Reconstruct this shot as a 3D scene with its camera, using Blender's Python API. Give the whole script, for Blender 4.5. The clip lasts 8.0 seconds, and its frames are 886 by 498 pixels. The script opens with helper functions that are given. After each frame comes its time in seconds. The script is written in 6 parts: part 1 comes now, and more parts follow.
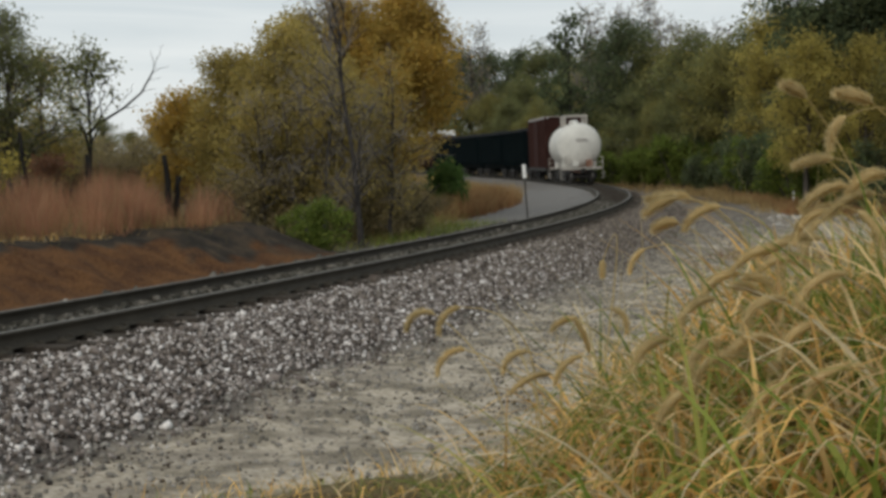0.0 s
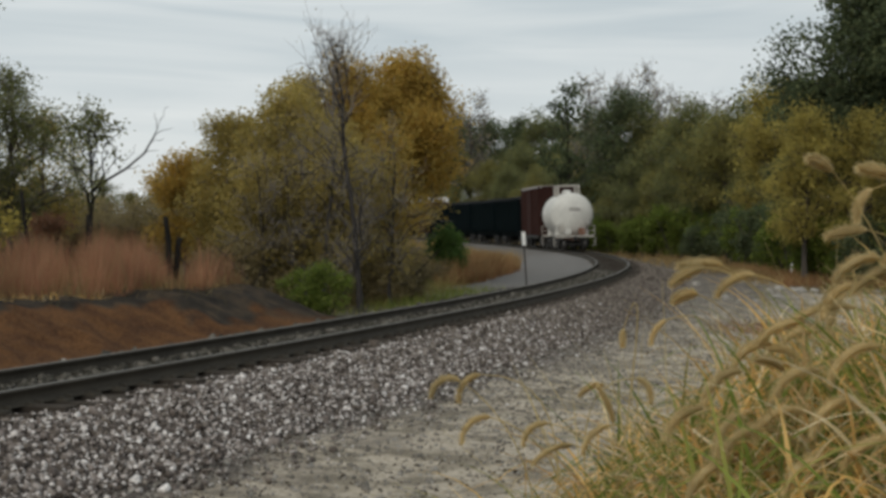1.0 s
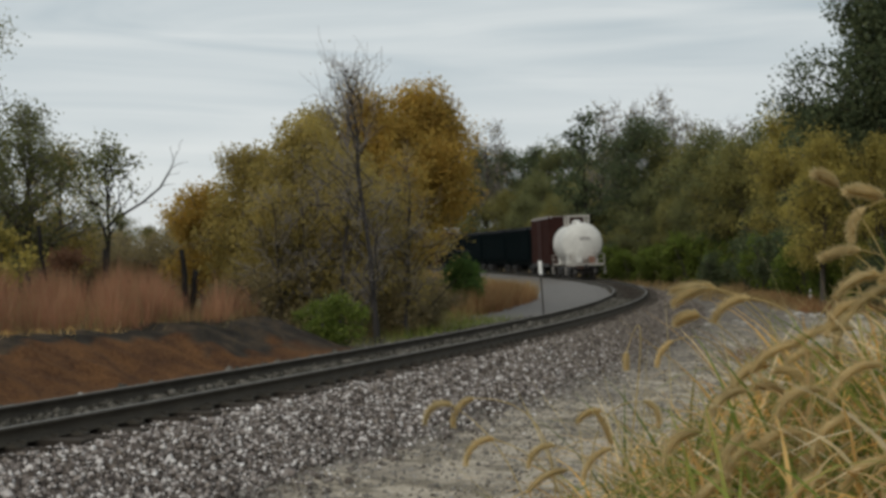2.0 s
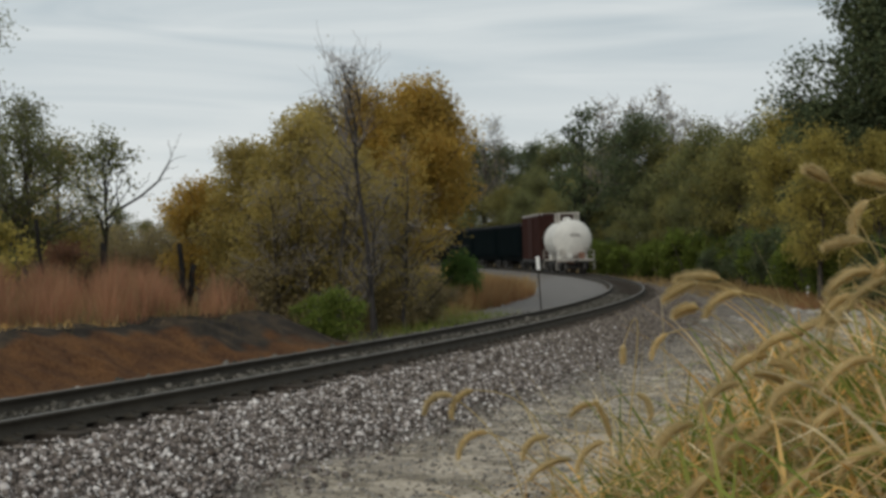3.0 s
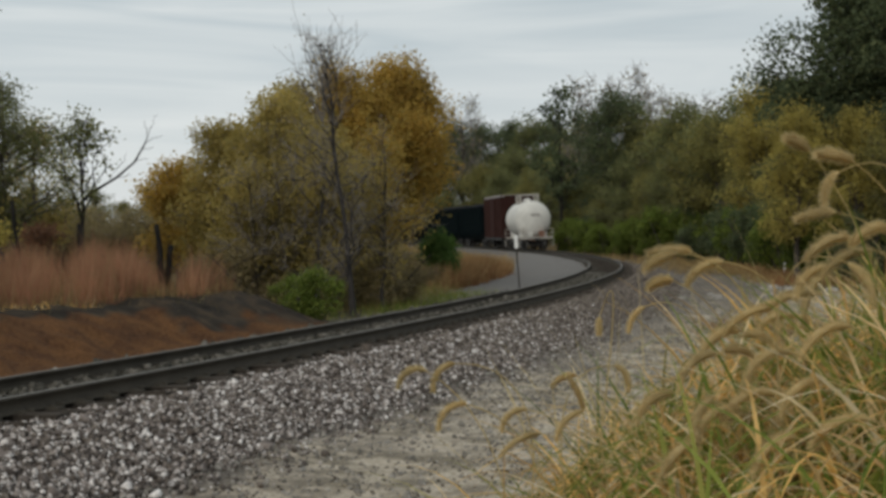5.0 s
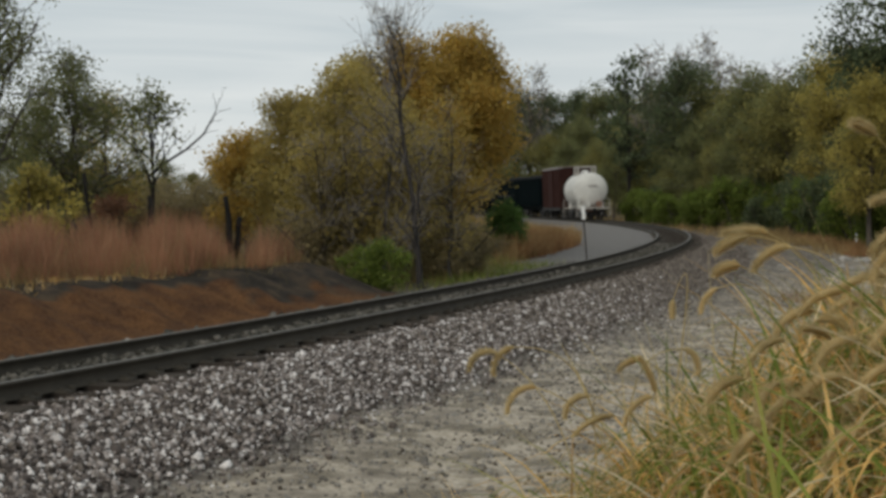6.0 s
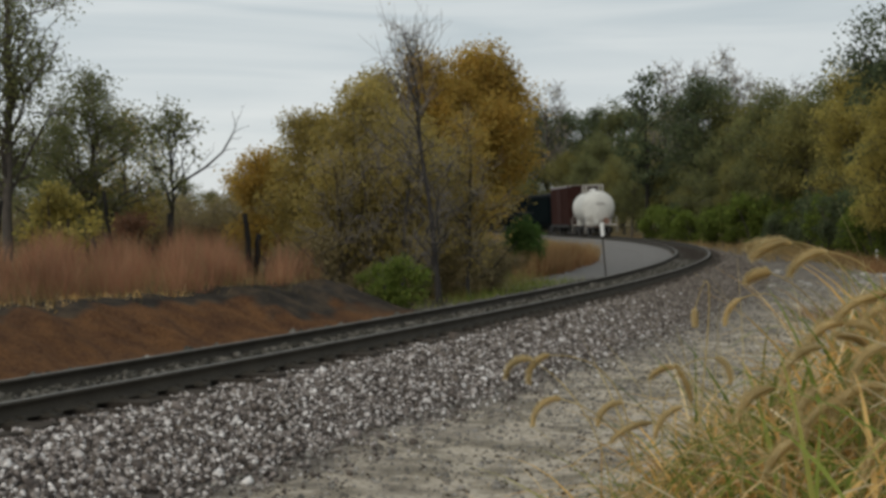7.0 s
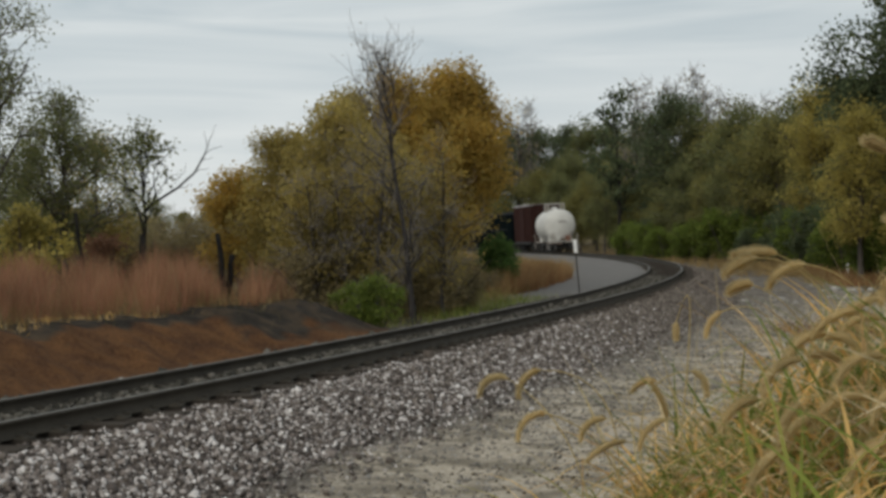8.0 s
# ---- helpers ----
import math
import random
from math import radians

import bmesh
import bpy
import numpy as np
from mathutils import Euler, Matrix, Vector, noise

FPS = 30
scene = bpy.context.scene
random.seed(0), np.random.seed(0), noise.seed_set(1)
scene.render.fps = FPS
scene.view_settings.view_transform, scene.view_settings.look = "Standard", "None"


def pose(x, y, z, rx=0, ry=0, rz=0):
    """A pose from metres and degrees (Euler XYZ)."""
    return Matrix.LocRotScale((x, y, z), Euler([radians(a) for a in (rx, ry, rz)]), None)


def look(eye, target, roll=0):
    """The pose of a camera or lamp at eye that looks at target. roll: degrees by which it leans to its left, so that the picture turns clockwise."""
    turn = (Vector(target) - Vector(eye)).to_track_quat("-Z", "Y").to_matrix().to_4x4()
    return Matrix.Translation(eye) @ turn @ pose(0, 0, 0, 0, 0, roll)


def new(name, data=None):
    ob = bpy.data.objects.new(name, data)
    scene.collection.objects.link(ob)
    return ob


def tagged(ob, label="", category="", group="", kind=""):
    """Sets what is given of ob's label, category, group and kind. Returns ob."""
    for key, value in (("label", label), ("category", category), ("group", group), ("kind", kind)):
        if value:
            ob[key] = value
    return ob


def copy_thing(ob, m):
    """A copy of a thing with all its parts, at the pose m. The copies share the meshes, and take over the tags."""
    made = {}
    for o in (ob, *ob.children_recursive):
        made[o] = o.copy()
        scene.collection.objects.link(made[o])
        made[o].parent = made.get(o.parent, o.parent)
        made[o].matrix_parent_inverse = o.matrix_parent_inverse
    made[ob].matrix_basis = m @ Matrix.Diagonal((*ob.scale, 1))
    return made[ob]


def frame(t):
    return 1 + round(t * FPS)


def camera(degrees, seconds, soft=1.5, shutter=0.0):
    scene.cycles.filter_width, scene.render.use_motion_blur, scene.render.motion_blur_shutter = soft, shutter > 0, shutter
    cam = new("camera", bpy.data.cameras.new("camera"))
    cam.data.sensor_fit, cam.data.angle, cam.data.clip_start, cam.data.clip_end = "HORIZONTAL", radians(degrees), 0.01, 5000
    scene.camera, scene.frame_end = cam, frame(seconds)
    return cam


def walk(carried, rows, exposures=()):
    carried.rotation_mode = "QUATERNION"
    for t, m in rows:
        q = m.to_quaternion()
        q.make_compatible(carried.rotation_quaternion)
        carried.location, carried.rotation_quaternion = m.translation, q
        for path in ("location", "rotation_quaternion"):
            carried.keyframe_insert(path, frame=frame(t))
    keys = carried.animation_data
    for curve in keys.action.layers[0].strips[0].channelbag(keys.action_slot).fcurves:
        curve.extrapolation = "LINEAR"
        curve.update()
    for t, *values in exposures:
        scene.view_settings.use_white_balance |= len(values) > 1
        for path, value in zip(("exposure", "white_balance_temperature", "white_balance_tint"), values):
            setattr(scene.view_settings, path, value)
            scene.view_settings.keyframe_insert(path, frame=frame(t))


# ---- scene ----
def aim(x, y, z, yaw, pitch, roll):
    """A camera pose: yaw to the right of north, pitch upwards, roll, in degrees."""
    return pose(x, y, z, 90 + pitch, 0, -yaw) @ pose(0, 0, 0, 0, 0, roll)


# ---- camera: hand-held, standing on the grassy bank ----
cam = camera(36.0, 8.0, soft=3.4)
PATH = [
    (0.0, 0.0273, -0.0232, 1.6262, 0.2981, -3.7282, -0.3593),
    (0.1, 0.0190, -0.0213, 1.6291, 1.2518, -3.8371, -0.2183),
    (0.2, 0.0107, -0.0194, 1.6320, 0.3471, -2.7801, -0.0772),
    (0.3, 0.0023, -0.0176, 1.6350, 1.0969, -2.7436, 0.0638),
    (0.4, -0.0060, -0.0157, 1.6379, 1.4946, -3.2027, 0.2049),
    (0.5, -0.0143, -0.0138, 1.6408, 1.8864, -3.2259, 0.3459),
    (0.6, -0.0284, -0.0135, 1.6349, 1.9554, -2.4705, 0.4629),
    (0.7, -0.0426, -0.0132, 1.6290, 1.2963, -2.9841, 0.5800),
    (0.8, -0.0404, -0.0101, 1.6278, 1.8626, -0.8292, 0.5998),
    (0.9, -0.0381, -0.0071, 1.6265, 1.4784, -0.6188, 0.6196),
    (1.0, -0.0359, -0.0040, 1.6253, 0.4188, -0.9618, 0.6394),
    (1.1, -0.0266, -0.0036, 1.6226, 0.3537, -0.9757, 0.5063),
    (1.2, -0.0173, -0.0032, 1.6199, -0.5328, -1.1130, 0.3733),
    (1.3, -0.0081, -0.0028, 1.6172, -0.3356, -0.6711, 0.2402),
    (1.4, 0.0012, -0.0024, 1.6145, -0.4667, -0.2785, 0.1072),
    (1.5, 0.0105, -0.0020, 1.6118, -0.3693, 0.0351, -0.0259),
    (1.6, 0.0080, -0.0001, 1.6114, -0.5210, 0.3308, -0.0537),
    (1.7, 0.0055, 0.0017, 1.6110, -0.3402, 0.4394, -0.0815),
    (2.8, 0.0107, 0.0029, 1.6082, -0.3302, -0.2358, -0.0259),
    (2.9, 0.0107, 0.0017, 1.6058, -0.2187, -0.0259, 0.0584),
    (3.0, 0.0108, 0.0006, 1.6034, -0.2403, 0.1240, 0.1427),
    (3.1, 0.0086, 0.0005, 1.6027, 0.0668, 0.2124, 0.1142),
    (3.2, 0.0065, 0.0004, 1.6020, 0.0699, 0.3101, 0.0857),
    (3.3, 0.0043, 0.0002, 1.6014, 0.2149, 0.1943, 0.0571),
    (3.4, 0.0022, 0.0001, 1.6007, -0.0185, 0.0542, 0.0286),
    (3.5, 0.0000, 0.0000, 1.6000, 0.0001, 0.1427, 0.0001),
    (3.6, 0.0018, 0.0012, 1.6018, -0.1360, 0.0068, 0.0048),
    (3.7, 0.0037, 0.0023, 1.6036, -0.2092, -0.1859, 0.0096),
    (3.8, 0.0055, 0.0035, 1.6053, -0.2824, 0.0014, 0.0143),
    (3.9, 0.0074, 0.0046, 1.6071, -0.0720, -0.0960, 0.0191),
    (4.0, 0.0092, 0.0058, 1.6089, -0.0652, -0.2331, 0.0238),
    (4.1, 0.0097, 0.0047, 1.6074, 0.5402, -0.1418, -0.0081),
    (4.2, 0.0103, 0.0036, 1.6058, 0.6342, -0.1855, -0.0400),
    (5.3, 0.0162, -0.0088, 1.5888, 0.5674, -1.2143, -0.3909),
    (5.4, 0.0187, -0.0086, 1.5915, 0.0030, -1.4108, -0.2615),
    (5.5, 0.0212, -0.0085, 1.5941, -0.8882, -1.5110, -0.1321),
    (5.6, 0.0189, -0.0075, 1.5989, -1.1524, -1.4714, -0.1670),
    (5.7, 0.0166, -0.0065, 1.6038, -1.4329, -1.5688, -0.2019),
    (5.8, 0.0142, -0.0056, 1.6086, -1.9961, -2.1159, -0.2367),
    (5.9, 0.0119, -0.0046, 1.6135, -2.1588, -2.2604, -0.2716),
    (6.0, 0.0096, -0.0036, 1.6183, -2.1389, -1.9764, -0.3065),
    (6.1, 0.0110, -0.0019, 1.6190, -1.9452, -1.7207, -0.2915),
    (6.2, 0.0124, -0.0003, 1.6198, -1.6163, -1.4397, -0.2765),
    (6.3, 0.0137, 0.0014, 1.6205, -1.2881, -1.4908, -0.2614),
    (6.4, 0.0151, 0.0030, 1.6213, -1.4778, -1.4450, -0.2464),
    (6.5, 0.0165, 0.0047, 1.6220, -1.1408, -1.4502, -0.2314),
    (6.6, 0.0101, 0.0073, 1.6171, -1.3779, -1.6031, -0.2802),
    (6.7, 0.0038, 0.0099, 1.6122, -1.6990, -1.3297, -0.3289),
    (6.8, -0.0026, 0.0126, 1.6074, -2.2315, -1.2207, -0.3777),
    (6.9, -0.0089, 0.0152, 1.6025, -3.0221, -1.3939, -0.4264),
    (7.0, -0.0153, 0.0178, 1.5976, -2.8840, -1.2297, -0.4752),
    (7.1, -0.0119, 0.0180, 1.5979, -1.9135, -0.9583, -0.5240),
    (7.2, -0.0085, 0.0182, 1.5982, -2.1272, -0.6670, -0.5727),
    (7.3, -0.0051, 0.0183, 1.5985, -2.3568, 0.2185, -0.6215),
    (7.4, -0.0017, 0.0185, 1.5988, -2.5567, -0.4632, -0.6702),
    (7.5, 0.0017, 0.0187, 1.5991, -2.4650, -0.5206, -0.7190),
    (7.6, -0.0046, 0.0190, 1.5981, -1.9873, -0.3144, -0.7857),
    (7.7, -0.0109, 0.0194, 1.5971, -1.3730, 0.8009, -0.8524),
    (7.8, -0.0173, 0.0197, 1.5961, -1.4212, 0.1917, -0.9192),
    (7.9, -0.0236, 0.0201, 1.5951, -1.4203, -0.2520, -0.9859),
    (8.0, -0.0299, 0.0204, 1.5941, -1.7438, -0.4736, -1.0526),
]
walk(cam, [(r[0], aim(*r[1:])) for r in PATH], exposures=[(0.0, 0.14), (0.7, 0.1), (1.2, 0.0), (8.0, 0.0)])

# ---- light: overcast autumn sky ----
world = bpy.data.worlds.new("overcast_sky")
scene.world = world
world.use_nodes = True
wn, wl = world.node_tree.nodes, world.node_tree.links
wn.clear()
w_out = wn.new("ShaderNodeOutputWorld")
w_bg = wn.new("ShaderNodeBackground")
w_sky = wn.new("ShaderNodeTexSky")
w_sky.sky_type = "NISHITA"
w_sky.sun_disc = False
w_sky.sun_elevation = radians(38)
w_sky.sun_rotation = radians(150)
w_dim = wn.new("ShaderNodeVectorMath")
w_dim.operation = "SCALE"
w_dim.inputs["Scale"].default_value = 0.07
w_co = wn.new("ShaderNodeTexCoord")
w_map = wn.new("ShaderNodeMapping")
w_map.inputs["Scale"].default_value = (2.0, 2.0, 20)
w_map.inputs["Rotation"].default_value = (radians(1.5), radians(-2), 0)
w_noise = wn.new("ShaderNodeTexNoise")
w_noise.inputs["Scale"].default_value = 1.7
w_noise.inputs["Detail"].default_value = 6
w_noise.inputs["Roughness"].default_value = 0.5
w_noise.inputs["Distortion"].default_value = 1.1
w_ramp = wn.new("ShaderNodeValToRGB")
w_ramp.color_ramp.elements[0].position = 0.3
w_ramp.color_ramp.elements[0].color = (0.50, 0.57, 0.60, 1)
w_ramp.color_ramp.elements[1].position = 0.72
w_ramp.color_ramp.elements[1].color = (0.71, 0.752, 0.752, 1)
w_mix = wn.new("ShaderNodeMix")
w_mix.data_type = "RGBA"
w_mix.inputs["Factor"].default_value = 0.9
# the cloud sheet brightens towards the horizon
w_sep = wn.new("ShaderNodeSeparateXYZ")
w_low = wn.new("ShaderNodeMapRange")
w_low.inputs["From Min"].default_value = 0.02
w_low.inputs["From Max"].default_value = 0.17
w_low.inputs["To Min"].default_value = 0.62
w_low.inputs["To Max"].default_value = 0.0
w_pale = wn.new("ShaderNodeMix")
w_pale.data_type = "RGBA"
w_pale.inputs["B"].default_value = (0.83, 0.845, 0.84, 1)
wl.new(w_co.outputs["Generated"], w_map.inputs["Vector"])
wl.new(w_co.outputs["Generated"], w_sep.inputs[0])
wl.new(w_sep.outputs["Z"], w_low.inputs["Value"])
wl.new(w_low.outputs["Result"], w_pale.inputs["Factor"])
wl.new(w_map.outputs["Vector"], w_noise.inputs["Vector"])
wl.new(w_noise.outputs["Fac"], w_ramp.inputs["Fac"])
wl.new(w_ramp.outputs["Color"], w_pale.inputs["A"])
wl.new(w_sky.outputs["Color"], w_dim.inputs[0])
wl.new(w_dim.outputs[0], w_mix.inputs["A"])
wl.new(w_pale.outputs["Result"], w_mix.inputs["B"])
wl.new(w_mix.outputs["Result"], w_bg.inputs["Color"])
wl.new(w_bg.outputs["Background"], w_out.inputs["Surface"])
w_bg.inputs["Strength"].default_value = 1.0

sun = new("sun", bpy.data.lights.new("sun", "SUN"))
sun.data.energy = 1.2
sun.data.angle = radians(35)
sun.data.color = (1.0, 0.93, 0.8)
sun.matrix_world = look((0, 0, 0), (0.42, 0.66, -0.62))

# ---- materials ----
def material(name, base, rough=0.8, metal=0.0, vary=0.25, scale=6.0, fine=60.0, bump=0.2, spread="noise", stops=None, object_vary=0.0):
    """A surface with broad and fine variation of its base colour and a fine relief.
    spread: 'noise', or 'island' / 'object' for a tint that differs from piece to piece. stops: colours that the tint runs through."""
    m = bpy.data.materials.new(name)
    m.use_nodes = True
    n, l = m.node_tree.nodes, m.node_tree.links
    b = n["Principled BSDF"]
    b.inputs["Roughness"].default_value, b.inputs["Metallic"].default_value = rough, metal
    b.inputs["Specular IOR Level"].default_value = (0.08 if rough >= 0.9 else 0.25) if metal == 0 else 0.5
    co = n.new("ShaderNodeTexCoord")
    n1, n2 = n.new("ShaderNodeTexNoise"), n.new("ShaderNodeTexNoise")
    for k, s, d in ((n1, scale, 4), (n2, fine, 3)):
        k.inputs["Scale"].default_value, k.inputs["Detail"].default_value = s, d
        l.new(co.outputs["Object"], k.inputs["Vector"])
    ramp = n.new("ShaderNodeValToRGB")
    e = ramp.color_ramp.elements
    cols = stops or [tuple(c * (1 - vary) for c in base), base, tuple(min(1, c * (1 + vary)) for c in base)]
    lo, hi = (0.0, 1.0) if spread != "noise" else (0.3, 0.7)
    while len(e) < len(cols):
        e.new(0.5)
    for i, c in enumerate(cols):
        e[i].position = lo + (hi - lo) * i / (len(cols) - 1)
        e[i].color = (*c[:3], 1)
    if spread == "noise":
        mixv = n.new("ShaderNodeMath")
        mixv.operation = "MULTIPLY_ADD"
        mixv.inputs[1].default_value = 0.4
        sub = n.new("ShaderNodeMath")
        sub.operation = "MULTIPLY"
        sub.inputs[1].default_value = 0.6
        l.new(n1.outputs["Fac"], sub.inputs[0])
        l.new(n2.outputs["Fac"], mixv.inputs[0])
        l.new(sub.outputs[0], mixv.inputs[2])
        l.new(mixv.outputs[0], ramp.inputs["Fac"])
        col = ramp.outputs["Color"]
    else:
        src = n.new("ShaderNodeNewGeometry").outputs["Random Per Island"] if spread == "island" else n.new("ShaderNodeObjectInfo").outputs["Random"]
        l.new(src, ramp.inputs["Fac"])
        mul = n.new("ShaderNodeMix")
        mul.data_type, mul.blend_type = "RGBA", "MULTIPLY"
        mul.inputs["Factor"].default_value = 1.0
        grey = n.new("ShaderNodeMapRange")
        grey.inputs["From Min"].default_value, grey.inputs["From Max"].default_value = 0.3, 0.7
        grey.inputs["To Min"].default_value, grey.inputs["To Max"].default_value = 1 - vary, 1 + vary
        l.new(n1.outputs["Fac"], grey.inputs["Value"])
        l.new(ramp.outputs["Color"], mul.inputs["A"])
        l.new(grey.outputs["Result"], mul.inputs["B"])
        col = mul.outputs["Result"]
    l.new(col, b.inputs["Base Color"])
    if bump:
        bp = n.new("ShaderNodeBump")
        bp.inputs["Strength"].default_value, bp.inputs["Distance"].default_value = bump, 0.02
        l.new(n2.outputs["Fac"], bp.inputs["Height"])
        l.new(bp.outputs["Normal"], b.inputs["Normal"])
    return m


def leafy(name, stops, vary=0.4, scale=0.6, gloss=0.75, even=0.45):
    """Foliage: a tint for every leaf, broad patches, and some light through the leaf."""
    mean = [sum(c[k] for c in stops) / len(stops) for k in range(3)]
    stops = [tuple(a + (1 - even) * (c - a) for c, a in zip(s, mean)) for s in stops]
    m = material(name, stops[0], rough=gloss, vary=vary, scale=scale, bump=0, spread="island", stops=stops)
    n, l = m.node_tree.nodes, m.node_tree.links
    b = n["Principled BSDF"]
    tr = n.new("ShaderNodeBsdfTranslucent")
    mx = n.new("ShaderNodeMixShader")
    mx.inputs[0].default_value = 0.48
    l.new(b.inputs["Base Color"].links[0].from_socket, tr.inputs["Color"])
    l.new(b.outputs[0], mx.inputs[1])
    l.new(tr.outputs[0], mx.inputs[2])
    l.new(mx.outputs[0], n["Material Output"].inputs["Surface"])
    return m


M_RAIL = material("rail_steel_brown", (0.046, 0.039, 0.029), rough=0.8, metal=0.0, vary=0.35, scale=3, fine=40, bump=0.15)
M_RAILTOP = material("rail_running_surface", (0.15, 0.142, 0.13), rough=0.75, metal=0.15, vary=0.15, scale=5, fine=70, bump=0.05)
M_TIE = material("creosoted_oak", (0.055, 0.046, 0.038), rough=0.95, vary=0.4, scale=4, fine=50, bump=0.6)
M_STONE = material("crushed_ballast_stone", (0.3, 0.28, 0.27), rough=0.95, vary=0.25, scale=25, fine=120, bump=0.3, spread="island",
                   stops=[(0.05, 0.042, 0.038), (0.10, 0.084, 0.076), (0.17, 0.143, 0.128), (0.26, 0.225, 0.205), (0.50, 0.455, 0.43), (0.80, 0.765, 0.74)])
M_DUSTSTONE = material("dusty_brown_ballast_stone", (0.16, 0.135, 0.115), rough=0.95, vary=0.25, scale=25, fine=120, bump=0.3, spread="island",
                       stops=[(0.05, 0.041, 0.034), (0.10, 0.082, 0.069), (0.145, 0.12, 0.102), (0.19, 0.162, 0.138), (0.3, 0.262, 0.23)])
M_OILSTONE = material("oily_ballast_stone", (0.1, 0.095, 0.08), rough=0.95, vary=0.25, scale=25, fine=120, bump=0.3, spread="island",
                      stops=[(0.035, 0.033, 0.027), (0.065, 0.06, 0.05), (0.095, 0.088, 0.074), (0.17, 0.155, 0.135)])
M_RUBBLE = material("pale_rubble", (0.4, 0.38, 0.35), rough=0.95, vary=0.3, scale=8, fine=60, bump=0.5, spread="island",
                    stops=[(0.13, 0.12, 0.105), (0.22, 0.2, 0.175), (0.34, 0.32, 0.29)])
M_BARK = material("grey_brown_bark", (0.09, 0.078, 0.068), rough=0.95, vary=0.35, scale=5, fine=45, bump=0.8)
M_DEADBARK = material("weathered_dead_bark", (0.045, 0.041, 0.039), rough=0.95, vary=0.3, scale=5, fine=45, bump=0.6)
M_DARKBARK = material("dark_wet_bark", (0.03, 0.027, 0.025), rough=0.9, vary=0.3, scale=5, fine=45, bump=0.6)
M_LEAF_ORANGE = leafy("leaves_orange_ochre", [(0.27, 0.19, 0.048), (0.43, 0.26, 0.058), (0.51, 0.31, 0.065), (0.35, 0.255, 0.062), (0.56, 0.385, 0.08), (0.30, 0.245, 0.065)])
M_LEAF_OLIVE = leafy("leaves_olive_yellow", [(0.23, 0.205, 0.07), (0.34, 0.275, 0.09), (0.45, 0.335, 0.10), (0.29, 0.26, 0.085), (0.52, 0.37, 0.10)])
M_LEAF_GREEN = leafy("leaves_dull_green", [(0.11, 0.125, 0.055), (0.15, 0.17, 0.072), (0.20, 0.21, 0.085), (0.26, 0.235, 0.085)])
M_LEAF_BRIGHT = leafy("leaves_fresh_green", [(0.07, 0.115, 0.02), (0.11, 0.165, 0.03), (0.17, 0.22, 0.04), (0.26, 0.28, 0.055)])
M_LEAF_DEEP = leafy("leaves_deep_green", [(0.045, 0.095, 0.024), (0.075, 0.14, 0.032), (0.11, 0.17, 0.038)])
M_LEAF_DARK = leafy("leaves_dark_green", [(0.043, 0.066, 0.039), (0.081, 0.114, 0.061), (0.122, 0.149, 0.070), (0.163, 0.168, 0.070)])
M_LEAF_YELLOW = leafy("leaves_autumn_yellow", [(0.30, 0.265, 0.075), (0.46, 0.37, 0.095), (0.40, 0.325, 0.085), (0.25, 0.24, 0.075), (0.54, 0.42, 0.11)])
M_LEAF_BROWN = leafy("leaves_withered_brown", [(0.20, 0.16, 0.085), (0.29, 0.225, 0.115), (0.35, 0.285, 0.15), (0.25, 0.22, 0.105)])
M_LEAF_WOODOLIVE = leafy("leaves_olive_green_woods", [(0.13, 0.135, 0.05), (0.20, 0.185, 0.06), (0.30, 0.25, 0.07), (0.17, 0.17, 0.06)])
M_LEAF_RED = leafy("leaves_dull_red", [(0.17, 0.085, 0.05), (0.23, 0.11, 0.065), (0.2, 0.12, 0.07)])
M_TWIG = material("dry_twigs", (0.21, 0.19, 0.172), rough=0.95, vary=0.3, scale=2, fine=30, bump=0)
M_BLUESTEM = leafy("rusty_bluestem_blades", [(0.27, 0.115, 0.065), (0.36, 0.165, 0.10), (0.41, 0.21, 0.13), (0.30, 0.17, 0.09), (0.34, 0.25, 0.13)], scale=0.8, even=0.2)
M_DRYGRASS = leafy("dry_tan_grass", [(0.264, 0.176, 0.072), (0.374, 0.259, 0.110), (0.462, 0.341, 0.165), (0.220, 0.132, 0.055)])
M_GREENGRASS = leafy("green_grass_blades", [(0.10, 0.15, 0.024), (0.165, 0.22, 0.04), (0.24, 0.285, 0.06), (0.34, 0.30, 0.085)], even=0.1)
M_STRAW = leafy("straw_blades", [(0.58, 0.33, 0.095), (0.82, 0.50, 0.15), (0.86, 0.60, 0.24), (0.46, 0.26, 0.085), (0.86, 0.72, 0.46), (0.66, 0.38, 0.10)], scale=3, even=0.0)
M_BLEACHED = leafy("bleached_leaf", [(0.62, 0.52, 0.34), (0.78, 0.68, 0.48), (0.70, 0.52, 0.26)], scale=4, even=0.0)
M_DEBRIS = material("bark_litter", (0.05, 0.038, 0.028), rough=0.95, vary=0.4, scale=20, fine=90, bump=0.3)
M_SEED = leafy("tan_bristly_seed", [(0.57, 0.44, 0.21), (0.66, 0.53, 0.28), (0.74, 0.62, 0.37)], scale=8, vary=0.2)
M_STEM = leafy("pale_straw_stem", [(0.504, 0.396, 0.180), (0.600, 0.480, 0.240)], scale=6)
M_WEED = leafy("brown_weed", [(0.204, 0.096, 0.048), (0.288, 0.144, 0.066), (0.336, 0.192, 0.084)])
M_DARKWEED = leafy("dark_withered_weed", [(0.045, 0.036, 0.022), (0.08, 0.062, 0.035), (0.12, 0.09, 0.05), (0.07, 0.07, 0.03)])
